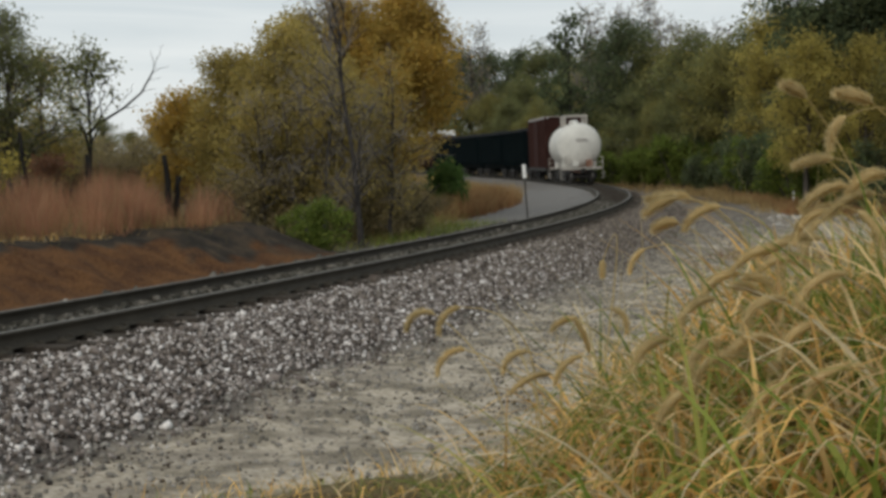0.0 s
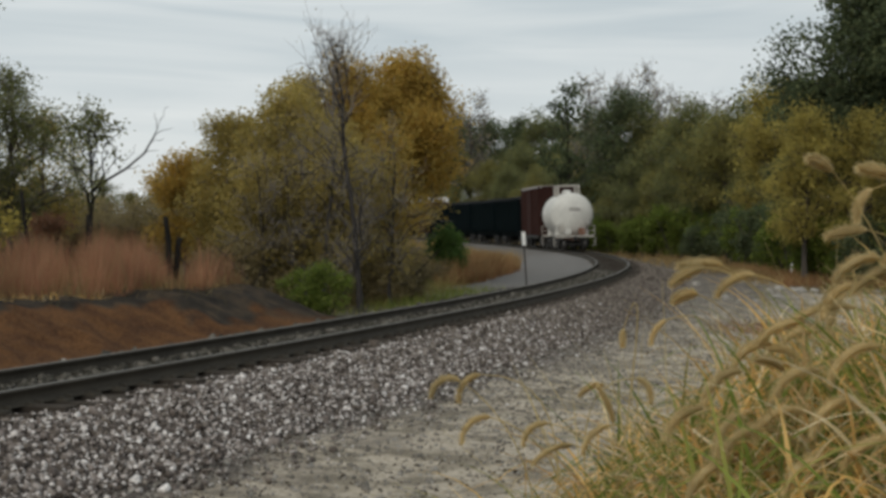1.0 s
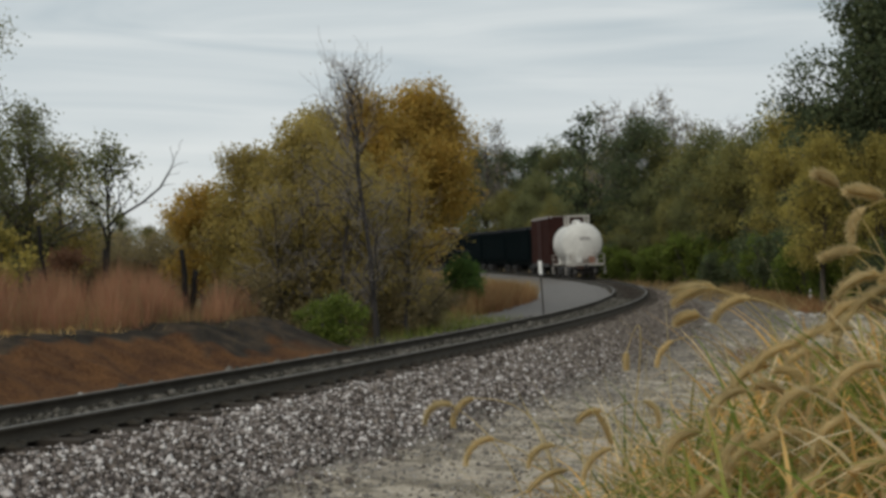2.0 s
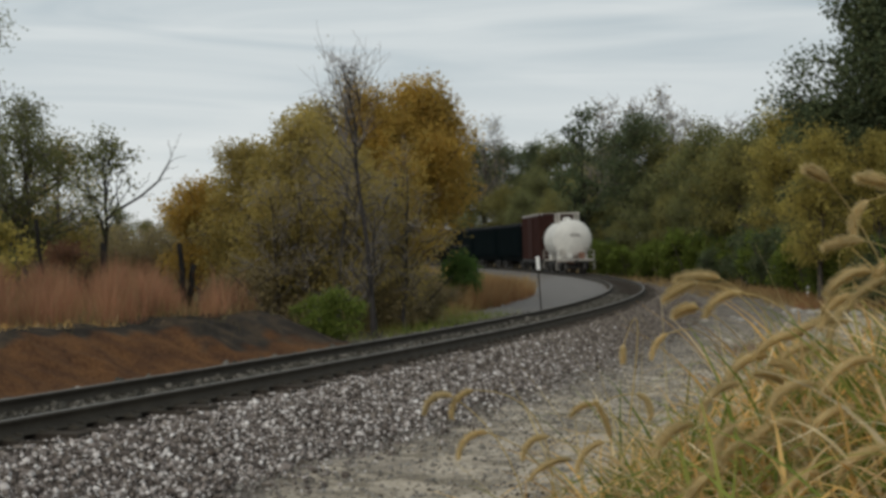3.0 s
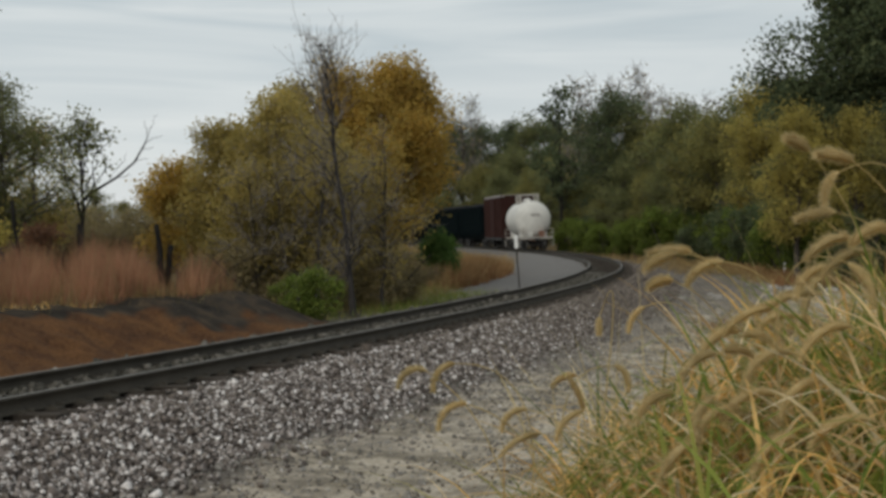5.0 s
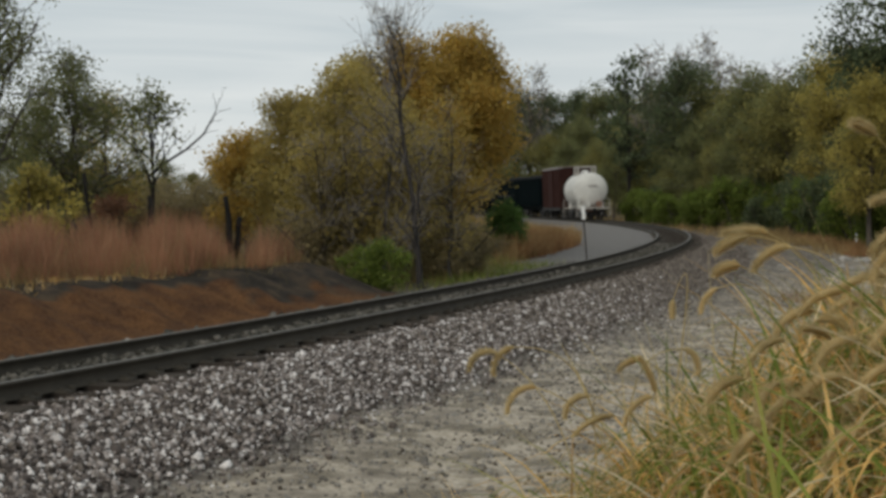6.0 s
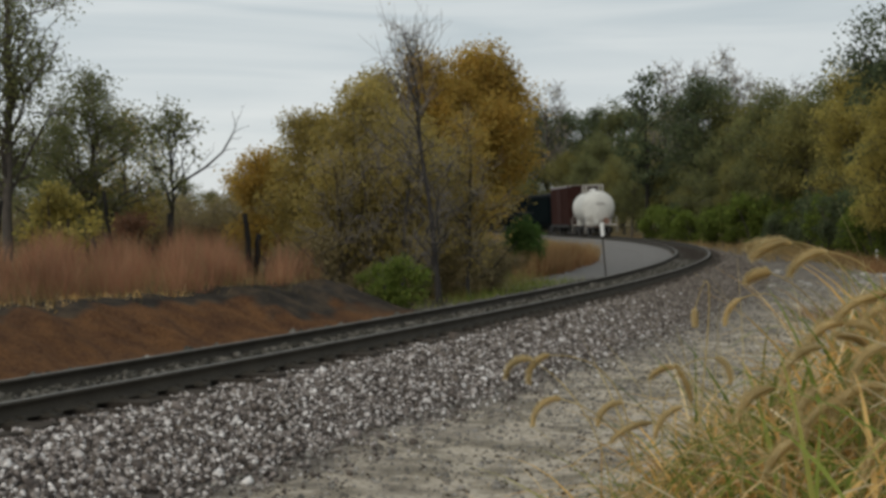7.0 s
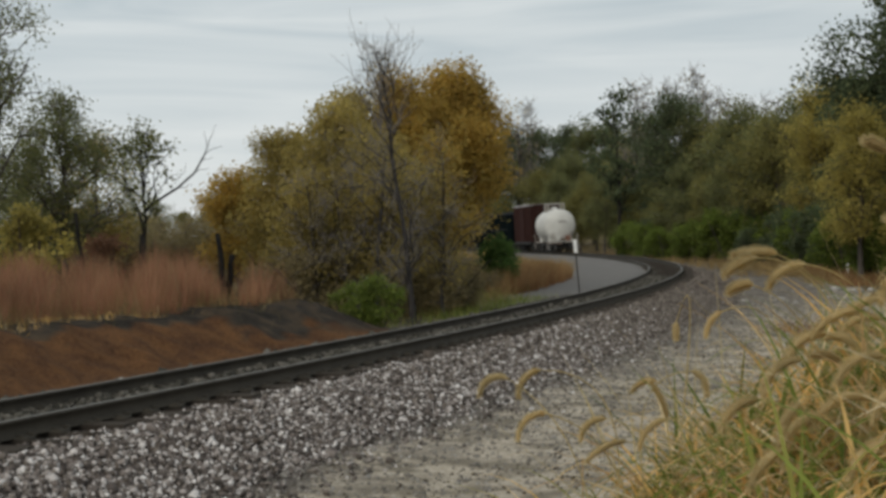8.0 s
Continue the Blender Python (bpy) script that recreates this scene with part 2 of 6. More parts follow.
M_TANKWHITE = material("soiled_white_paint", (0.59, 0.58, 0.545), rough=0.6, vary=0.2, scale=1.2, fine=9, bump=0.05)
M_TANKDIRTY = material("grimy_white_paint", (0.36, 0.34, 0.31), rough=0.7, vary=0.35, scale=2.5, fine=12, bump=0.1)
M_TANKGRIME = material("rusty_grime", (0.22, 0.12, 0.085), rough=0.85, vary=0.4, scale=4, fine=20, bump=0.2)
M_BOXRED = material("oxide_red_paint", (0.043, 0.0195, 0.0165), rough=0.9, vary=0.3, scale=1.0, fine=8, bump=0.1)
M_BOXEND = material("galvanised_grey_paint", (0.30, 0.28, 0.27), rough=0.6, vary=0.15, scale=1.5, fine=10, bump=0.1)
M_BLACKCAR = material("weathered_black_paint", (0.0025, 0.0065, 0.0078), rough=0.95, vary=0.3, scale=0.8, fine=8, bump=0.1)
M_COAL = material("coal_load", (0.012, 0.012, 0.013), rough=0.9, vary=0.4, scale=3, fine=15, bump=0.8)
M_TRUCK = material("greasy_cast_steel", (0.022, 0.02, 0.019), rough=0.7, metal=0.2, vary=0.4, scale=5, fine=30, bump=0.2)
M_WHEEL = material("worn_wheel_steel", (0.10, 0.095, 0.09), rough=0.45, metal=0.7, vary=0.2, scale=8, fine=40, bump=0.05)
M_SIGNWHITE = material("white_sheet_metal", (0.78, 0.78, 0.76), rough=0.5, vary=0.06, scale=5, fine=40, bump=0.03)
M_POST = material("rusted_steel_post", (0.045, 0.04, 0.036), rough=0.85, vary=0.3, scale=8, fine=50, bump=0.2)
M_FENCEWOOD = material("dark_weathered_wood", (0.016, 0.015, 0.014), rough=0.95, vary=0.35, scale=6, fine=50, bump=0.5)


def ground_material():
    """Bare ground: sand, ballast fines, red clay, black topsoil that doubles as painted shade under the tree clump, and
    grass litter, laid out by the attributes of the sheet.
    """
    m = bpy.data.materials.new("bare_ground")
    m.use_nodes = True
    n, l = m.node_tree.nodes, m.node_tree.links
    b = n["Principled BSDF"]
    b.inputs["Roughness"].default_value = 0.97
    b.inputs["Specular IOR Level"].default_value = 0.15
    co = n.new("ShaderNodeTexCoord")

    def noise_node(scale, detail=5, stretch=None):
        k = n.new("ShaderNodeTexNoise")
        k.inputs["Scale"].default_value, k.inputs["Detail"].default_value = scale, detail
        src = co.outputs["Object"]
        if stretch:
            mp = n.new("ShaderNodeMapping")
            mp.inputs["Scale"].default_value = stretch
            l.new(src, mp.inputs["Vector"])
            src = mp.outputs["Vector"]
        l.new(src, k.inputs["Vector"])
        return k.outputs["Fac"]

    def ramp(fac, stops):
        r = n.new("ShaderNodeValToRGB")
        while len(r.color_ramp.elements) < len(stops):
            r.color_ramp.elements.new(0.5)
        for e, (p, c) in zip(r.color_ramp.elements, stops):
            e.position, e.color = p, (*c, 1)
        l.new(fac, r.inputs["Fac"])
        return r.outputs["Color"]

    def blend(fac, a, c):
        x = n.new("ShaderNodeMix")
        x.data_type = "RGBA"
        l.new(fac, x.inputs["Factor"])
        l.new(a, x.inputs["A"])
        l.new(c, x.inputs["B"])
        return x.outputs["Result"]

    broad, mid, fine, grit = noise_node(0.35), noise_node(2.2), noise_node(18, 6), noise_node(75, 3)
    ruts = noise_node(2.4, 8, (0.9, 1.25, 1))

    def edge(attr):
        """An attribute with a ragged border."""
        a = n.new("ShaderNodeAttribute")
        a.attribute_name = attr
        s = n.new("ShaderNodeMath")
        s.operation = "MULTIPLY_ADD"
        s.inputs[1].default_value = 0.8
        l.new(mid, s.inputs[0])
        l.new(a.outputs["Fac"], s.inputs[2])
        r = n.new("ShaderNodeMapRange")
        r.inputs["From Min"].default_value, r.inputs["From Max"].default_value = 0.66, 1.12
        l.new(s.outputs[0], r.inputs["Value"])
        return r.outputs["Result"]

    sand = ramp(fine, [(0.3, (0.30, 0.25, 0.192)), (0.5, (0.50, 0.43, 0.34)), (0.72, (0.67, 0.595, 0.49))])
    dark = ramp(grit, [(0.25, (0.045, 0.038, 0.033)), (0.55, (0.14, 0.12, 0.105)), (0.8, (0.30, 0.275, 0.25))])
    mask = ramp(ruts, [(0.45, (0, 0, 0)), (0.6, (1, 1, 1))])
    sand = blend(mask, sand, ramp(grit, [(0.35, (0.13, 0.108, 0.08)), (0.65, (0.37, 0.32, 0.245))]))
    fines = dark
    clay = blend(ramp(mid, [(0.35, (0, 0, 0)), (0.65, (1, 1, 1))]), ramp(fine, [(0.3, (0.045, 0.023, 0.012)), (0.7, (0.12, 0.056, 0.026))]), ramp(fine, [(0.3, (0.10, 0.045, 0.018)), (0.7, (0.19, 0.092, 0.037))]))
    # near-black topsoil; also colours the painted shade beneath the clump
    soil_and_shade = ramp(mid, [(0.3, (0.018, 0.015, 0.012)), (0.5, (0.04, 0.033, 0.026)), (0.72, (0.095, 0.066, 0.042))])
    litter = ramp(fine, [(0.3, (0.06, 0.045, 0.022)), (0.5, (0.14, 0.10, 0.045)), (0.75, (0.24, 0.18, 0.08))])
    gravel = ramp(grit, [(0.25, (0.11, 0.103, 0.097)), (0.5, (0.185, 0.174, 0.165)), (0.8, (0.29, 0.275, 0.26))])
    col = blend(edge("litter"), sand, litter)
    col = blend(edge("clay"), col, clay)
    col = blend(edge("soil_and_shade"), col, soil_and_shade)
    col = blend(edge("gravel"), col, gravel)
    col = blend(edge("fines"), col, fines)
    col = blend(edge("oil"), col, ramp(grit, [(0.3, (0.032, 0.03, 0.025)), (0.7, (0.12, 0.11, 0.095))]))
    l.new(col, b.inputs["Base Color"])
    add = n.new("ShaderNodeMath")
    l.new(fine, add.inputs[0])
    l.new(grit, add.inputs[1])
    bp = n.new("ShaderNodeBump")
    bp.inputs["Strength"].default_value, bp.inputs["Distance"].default_value = 0.7, 0.05
    l.new(add.outputs[0], bp.inputs["Height"])
    wide = n.new("ShaderNodeBump")
    wide.inputs["Strength"].default_value, wide.inputs["Distance"].default_value = 0.5, 0.18
    l.new(ruts, wide.inputs["Height"])
    l.new(wide.outputs["Normal"], bp.inputs["Normal"])
    l.new(bp.outputs["Normal"], b.inputs["Normal"])
    return m


M_GROUND = ground_material()

# ---- the line of the track ----
# curvature of the centre line (1/m) along its length; it runs straight before and after
KNOTS = [-400, -30, 0, 30, 60, 90, 120, 150, 190, 420]
BENDS = [0, 0, -0.0024, -0.00442, -0.0054, -0.00383, -0.00231, -0.00185, -0.00185, -0.00185]
STEP = 0.5
S_ALL = np.arange(-300, 420, STEP)
_k = np.interp(S_ALL, KNOTS, BENDS)
_th = np.cumsum(_k) * STEP
_i0 = int(np.argmin(abs(S_ALL)))
_th = _th - _th[_i0] + 0.37116
_cx, _cy = np.cumsum(np.sin(_th)) * STEP, np.cumsum(np.cos(_th)) * STEP
_cx, _cy = _cx - _cx[_i0] - 6.69, _cy - _cy[_i0] + 8.47


def on_track(s):
    """x, y and heading (radians to the right of north) of the centre line."""
    return float(np.interp(s, S_ALL, _cx)), float(np.interp(s, S_ALL, _cy)), float(np.interp(s, S_ALL, _th))


def beside(s, off):
    """The point off metres to the right of the centre line at s."""
    x, y, th = on_track(s)
    return x + off * math.cos(th), y - off * math.sin(th)


def track_coords(xs, ys):
    """s and signed offset of many points."""
    xs, ys = np.asarray(xs, float), np.asarray(ys, float)
    s_out, o_out = np.empty(len(xs)), np.empty(len(xs))
    for a in range(0, len(xs), 4000):
        x, y = xs[a:a + 4000], ys[a:a + 4000]
        d = (x[:, None] - _cx[None, ::2]) ** 2 + (y[:, None] - _cy[None, ::2]) ** 2
        i = d.argmin(1) * 2
        th = _th[i]
        dx, dy = x - _cx[i], y - _cy[i]
        s_out[a:a + 4000] = S_ALL[i] + dx * np.sin(th) + dy * np.cos(th)
        o_out[a:a + 4000] = dx * np.cos(th) - dy * np.sin(th)
    return s_out, o_out


def smooth(a, b, v):
    t = np.clip((np.asarray(v, float) - a) / (b - a), 0, 1)
    return t * t * (3 - 2 * t)


def wave(x, y, seed=0.0):
    return (np.sin(0.9 * x + 1.3 * y + seed) + np.sin(-1.7 * x + 0.8 * y + 2.1 * seed) + np.sin(2.9 * x + 2.3 * y + seed * 3.3)
            + 0.6 * np.sin(5.3 * x - 4.1 * y + seed)) / 3.6


def bank_off(o, y):
    """Distance inward from the line, on the left, where the cut bank draws nearer to the rails."""
    return -np.asarray(o) + 0.9 * smooth(22, 28, y)


def heights(x, y):
    """The ground's height, with the rail heads at zero."""
    x, y = np.asarray(x, float), np.asarray(y, float)
    s, o = track_coords(x, y)
    right = np.interp(o, [0, 1.45, 1.75, 3.0, 3.6, 200], [-0.23, -0.23, -0.27, -0.63, -0.66, -0.66])
    # the mound of grass beside the camera
    bank = 1.0 * smooth(9.3, 5.6, np.hypot(x - 2.6, (y - 0.0) * 0.95))
    bank = np.maximum(bank, 1.85 * smooth(4.6, 1.6, np.hypot((x - 3.1) * 0.9, (y - 2.6) * 0.75)))
    right = right + np.where(o > 3, bank, 0)
    right = right + 0.5 * smooth(14, 40, o) * smooth(25, 60, y)
    left = np.interp(-o, [0, 1.45, 1.7, 2.4, 3.2, 400], [-0.23, -0.23, -0.27, -0.46, -0.5, -0.5])
    near = smooth(31, 27.5, y + 0.25 * x)
    bo = bank_off(o, y)
    cut = 0.8 * smooth(2.9, 5.2, bo) * smooth(1.9, 2.6, -o) * near + 0.4 * smooth(5.2, 11, bo) * near
    left = left + cut + 0.35 * smooth(5, 12, -o) * (1 - near)
    z = np.where(o > 0, right, left)
    rough = 0.035 * wave(x * 1.3, y * 1.3, 1.7) * smooth(2.6, 4.0, abs(o)) * smooth(220, 60, np.hypot(x, y))
    rough += 0.06 * wave(x * 0.5, y * 0.5, 4.1) * smooth(5, 9, -o)
    # gullies down the cut face
    rough += (0.1 * wave(s * 1.9, o * 0.5, 0.6) + 0.05 * wave(s * 5.1, o * 1.3, 2.6)) * near * smooth(2.9, 3.6, -o) * smooth(6, 5, -o)
    far = smooth(150, 420, np.hypot(x, y - 60)) * 4.0
    return z + rough + np.where(abs(o) > 6, far, 0)


def height(x, y):
    return float(heights([x], [y])[0])


def tri_mesh(name, verts, quads, mats, face_mats=None, smooth_shade=False):
    """A mesh of quads from arrays, quickly."""
    me = bpy.data.meshes.new(name)
    verts, quads = np.asarray(verts, np.float32), np.asarray(quads, np.int32)
    k = quads.shape[1]
    me.vertices.add(len(verts))
    me.vertices.foreach_set("co", verts.ravel())
    me.loops.add(quads.size)
    me.loops.foreach_set("vertex_index", quads.ravel())
    me.polygons.add(len(quads))
    me.polygons.foreach_set("loop_start", np.arange(0, quads.size, k, dtype=np.int32))
    me.polygons.foreach_set("loop_total", np.full(len(quads), k, np.int32))
    for m in mats if isinstance(mats, (list, tuple)) else [mats]:
        me.materials.append(m)
    if face_mats is not None:
        me.polygons.foreach_set("material_index", np.asarray(face_mats, np.int32))
    if smooth_shade:
        me.polygons.foreach_set("use_smooth", np.ones(len(quads), bool))
    me.update(calc_edges=True)
    me.validate()
    return me


def part(name, bm, mat, parent=None, label="", smooth_shade=False):
    """Links a bmesh as one mesh object under a thing or part."""
    me = bpy.data.meshes.new(name)
    bmesh.ops.recalc_face_normals(bm, faces=bm.faces)
    bm.to_mesh(me)
    bm.free()
    me.materials.append(mat)
    if smooth_shade:
        me.polygons.foreach_set("use_smooth", np.ones(len(me.polygons), bool))
    ob = new(name, me)
    ob.parent = parent
    if label:
        tagged(ob, label)
    return ob


def box(bm, lo, hi, bevel=0.0):
    r = bmesh.ops.create_cube(bm, size=1)
    c, d = [(a + b) / 2 for a, b in zip(lo, hi)], [b - a for a, b in zip(lo, hi)]
    for v in r["verts"]:
        v.co = Vector((c[0] + v.co.x * d[0], c[1] + v.co.y * d[1], c[2] + v.co.z * d[2]))
    if bevel:
        es = list({e for v in r["verts"] for e in v.link_edges})
        bmesh.ops.bevel(bm, geom=es, offset=bevel, segments=2, affect="EDGES")
    return bm


def rod(bm, a, b, ra, rb=None, sides=10):
    """A tapered round bar from a to b."""
    a, b = Vector(a), Vector(b)
    rb = ra if rb is None else rb
    m = Matrix.Translation((a + b) / 2) @ (b - a).to_track_quat("Z", "Y").to_matrix().to_4x4()
    bmesh.ops.create_cone(bm, cap_ends=True, segments=sides, radius1=ra, radius2=rb, depth=(b - a).length, matrix=m)
    return bm


def graded(*spans):
    """Grid lines from (start, end, step) spans."""
    out = []
    for a, b, st in spans:
        out += list(np.arange(a, b, st))
    out.append(spans[-1][1])
    return np.array(out)


# ---- ground ----
def build_ground():
    gx = graded((-1500, -300, 150), (-300, -80, 20), (-80, -24, 2.5), (-24, 16, 0.22), (16, 40, 0.8), (40, 100, 4), (100, 300, 20), (300, 1500, 150))
    gy = graded((-600, -60, 60), (-60, -6, 4), (-6, 45, 0.25), (45, 110, 0.6), (110, 220, 3), (220, 400, 20), (400, 2400, 200))
    X, Y = np.meshgrid(gx, gy)
    x, y = X.ravel(), Y.ravel()
    z = heights(x, y)
    w, h = len(gx), len(gy)
    i = np.arange(w * h).reshape(h, w)
    quads = np.stack([i[:-1, :-1].ravel(), i[:-1, 1:].ravel(), i[1:, 1:].ravel(), i[1:, :-1].ravel()], 1)
    me = tri_mesh("ground", np.stack([x, y, z], 1), quads, M_GROUND, smooth_shade=True)
    s, o = track_coords(x, y)
    near = smooth(30.5, 28, y + 0.25 * x)
    bo = bank_off(o, y)
    wig = 0.35 * wave(x * 0.7, y * 0.7, 2.2)
    fines = np.maximum(smooth(3.7, 2.7, abs(o) + wig * 1.2), (0.36 + 0.2 * smooth(16, 30, y)) * smooth(6.2, 3.2, abs(o) + wig * 1.8))
    pathedge = smooth(24, 50, y) * smooth(9.5, 5.5, o + wig) * smooth(1, 3, o)
    fines = np.maximum(fines, 0.62 * pathedge)
    gravel = smooth(0.85, 1.05, -o) * smooth(6.2, 5.0, -o + wig) * smooth(38, 46, y)
    fines = np.where(gravel > 0.5, 0, fines)
    fines = np.where((o < 0) & (y < 32), smooth(2.2, 1.7, -o), fines)
    clay = smooth(2.0, 2.6, -o) * smooth(5.9, 5.5, bo + wig * 0.4) * smooth(31, 28, y + 0.25 * x)
    clay = np.maximum(clay, 0.75 * smooth(2.3, 2.9, -o) * smooth(4, 3.3, -o) * smooth(33, 30, y))
    ragged = wig * 0.7 + 0.5 * wave(x * 2.1, y * 2.1, 0.9)
    # tree shade on the ground inside the curve, painted in as dark topsoil
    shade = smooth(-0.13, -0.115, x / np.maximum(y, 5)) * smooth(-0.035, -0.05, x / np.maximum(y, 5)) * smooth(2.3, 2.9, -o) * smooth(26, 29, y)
    soil_and_shade = smooth(4.2, 4.8, bo + 0.8 * ragged - 0.15 + 0.75 * smooth(-0.205, -0.17, x / np.maximum(y, 5)) + 0.3 * wave(s * 0.8, o * 0.2, 3.4)) * smooth(6.1, 5.5, bo + wig * 0.5) * near
    soil_and_shade = np.maximum(soil_and_shade, 0.8 * shade)
    litter = np.maximum(smooth(4.9, 5.3, bo) * smooth(2.4, 3.2, -o), smooth(2.4, 3.2, -o) * smooth(28.5, 31, y + 0.25 * x) * (1 - gravel))
    mound = smooth(6.6, 4.2, np.hypot(x - 2.4, y * 0.95 - 0.2) + 0.8 * wave(x * 1.2, y * 1.2, 2.9))
    litter = np.maximum(litter, np.where(o > 3, mound, 0))
    wood = smooth(62, 74, y + 0.4 * (x - 14)) * smooth(3.2, 4.2, o + wig)
    litter = np.maximum(litter, wood)
    litter = np.maximum(litter, smooth(50, 56, y + 0.3 * x + wig * 4) * smooth(6.0, 8.0, o + wig) * 0.9)
    litter = np.maximum(litter, smooth(16, 20, o + wig) * smooth(20, 50, y))
    for nm, v in (("oil", np.where((o < 0) & (y > 40), smooth(1.02, 0.86, -o), smooth(1.35, 1.0, abs(o)))), ("fines", fines), ("gravel", gravel), ("clay", clay), ("soil_and_shade", soil_and_shade), ("litter", litter)):
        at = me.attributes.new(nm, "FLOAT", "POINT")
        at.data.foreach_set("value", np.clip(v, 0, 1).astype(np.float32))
    return tagged(new("ground", me), "sandy ground with red clay bank and gravel verge", "ground", kind="structure")


build_ground()

# ---- railway track ----
RAIL_PROFILE = [(-0.070, -0.172), (0.070, -0.172), (0.070, -0.161), (0.013, -0.145), (0.009, -0.05), (0.034, -0.038), (0.037, -0.012),
                (0.030, -0.002), (0.018, 0.0), (-0.018, 0.0), (-0.030, -0.002), (-0.037, -0.012), (-0.034, -0.038), (-0.009, -0.05), (-0.013, -0.145), (-0.070, -0.161)]
track = tagged(new("railway_track"), "single railway track curving on ballast", "railway track", kind="structure")


SUPER = 0.052  # the inner rail lies this much lower


def build_rail(off):
    ss = np.concatenate([np.arange(-60, 0, 2.0), np.arange(0, 60, 0.5), np.arange(60, 400, 2.0)])
    k = len(RAIL_PROFILE)
    verts, faces, fm = [], [], []
    for s in ss:
        for u, z in RAIL_PROFILE:
            verts.append((*beside(s, off + u), z - (SUPER if off < 0 else 0)))
    for a in range(len(ss) - 1):
        for j in range(k):
            faces.append((a * k + j, a * k + (j + 1) % k, (a + 1) * k + (j + 1) % k, (a + 1) * k + j))
            fm.append(1 if 7 <= j <= 9 else 0)
    ob = new("rail", tri_mesh("rail", verts, faces, [M_RAIL, M_RAILTOP], fm))
    ob.parent = track
    return tagged(ob, "rusty steel rail with a worn bright top")


for off in (0.754, -0.754):
    build_rail(off)


def build_ties():
    """Timber ties with split, uneven ends."""
    rng = np.random.default_rng(5)
    kinds = []
    for _ in range(5):
        bm = bmesh.new()
        box(bm, (-1.3, -0.115, -0.36), (1.3, 0.115, -0.185))
        for v in bm.verts:
            v.co += Vector(rng.uniform(-0.02, 0.02, 3))
        bmesh.ops.recalc_face_normals(bm, faces=bm.faces)
        me = bpy.data.meshes.new("tie")
        bm.to_mesh(me)
        bm.free()
        me.materials.append(M_TIE)
        kinds.append(me)
    for i in range(290):
        s = -8 + i * 0.5
        x, y, th = on_track(s)
        ob = new("tie", kinds[i % 5])
        ob.parent = track
        ob.matrix_basis = pose(x, y, -SUPER / 2 + rng.uniform(-0.01, 0.01), 0, math.degrees(math.atan(-SUPER / 1.5)), -math.degrees(th) + rng.uniform(-1, 1))


def build_fastenings():
    """Tie plates and anchors at the rail feet, too small to pick apart."""
    V, Q = [], []
    for i in range(150):
        s = -5 + i * 0.5
        for off in (0.754, -0.754):
            dz = -SUPER if off < 0 else 0
            for ds, w, z0, z1, l in ((0.0, 0.17, -0.187, -0.165, 0.09), (0.17, 0.09, -0.19, -0.14, 0.03), (0.0, 0.11, -0.17, -0.145, 0.02)):
                c = [(*beside(s + ds + a, off + b), z + dz) for z in (z0, z1) for a in (-l, l) for b in (-w, w)]
                k = len(V)
                V += c
                Q += [(k + a, k + b, k + c2, k + d) for a, b, c2, d in ((4, 5, 7, 6), (0, 1, 5, 4), (2, 6, 7, 3), (0, 4, 6, 2), (1, 3, 7, 5))]
    ob = new("tie_plates", tri_mesh("tie_plates", V, Q, M_RAIL))
    ob.parent = track
    return tagged(ob, "rusted tie plates and rail anchors", kind="stuff")


def stones(name, label, mat, S, O, size, lift, seed):
    """Broken stones lying at the places (S along, O beside the line)."""
    rng = np.random.default_rng(seed)
    n = len(S)
    xy = np.array([beside(a, b) for a, b in zip(S, O)])
    z = heights(xy[:, 0], xy[:, 1]) + lift * rng.uniform(0, 1, n)
    L = (size * rng.lognormal(0, 0.32, n))[:, None, None]
    cube = np.array([(a, b, c) for a in (-1, 1) for b in (-1, 1) for c in (-1, 1)], float) * 0.5
    C = cube[None] * L * rng.uniform(0.6, 1.15, (n, 1, 3)) * (1 + rng.uniform(-0.35, 0.25, (n, 8, 3)))
    q = rng.normal(size=(n, 4))
    q /= np.linalg.norm(q, axis=1)[:, None]
    w, x, y, zz = q.T
    R = np.stack([1 - 2 * (y * y + zz * zz), 2 * (x * y - w * zz), 2 * (x * zz + w * y), 2 * (x * y + w * zz), 1 - 2 * (x * x + zz * zz), 2 * (y * zz - w * x),
                  2 * (x * zz - w * y), 2 * (y * zz + w * x), 1 - 2 * (x * x + y * y)], 1).reshape(n, 3, 3)
    V = np.einsum("nij,nkj->nki", R, C) + np.concatenate([xy, z[:, None]], 1)[:, None, :]
    f = np.array([(0, 1, 3, 2), (4, 6, 7, 5), (0, 4, 5, 1), (2, 3, 7, 6), (0, 2, 6, 4), (1, 5, 7, 3)])
    Q = (np.arange(n)[:, None, None] * 8 + f[None]).reshape(-1, 4)
    ob = new(name, tri_mesh(name, V.reshape(-1, 3), Q, mat))
    return tagged(ob, label, "ballast", kind="stuff")


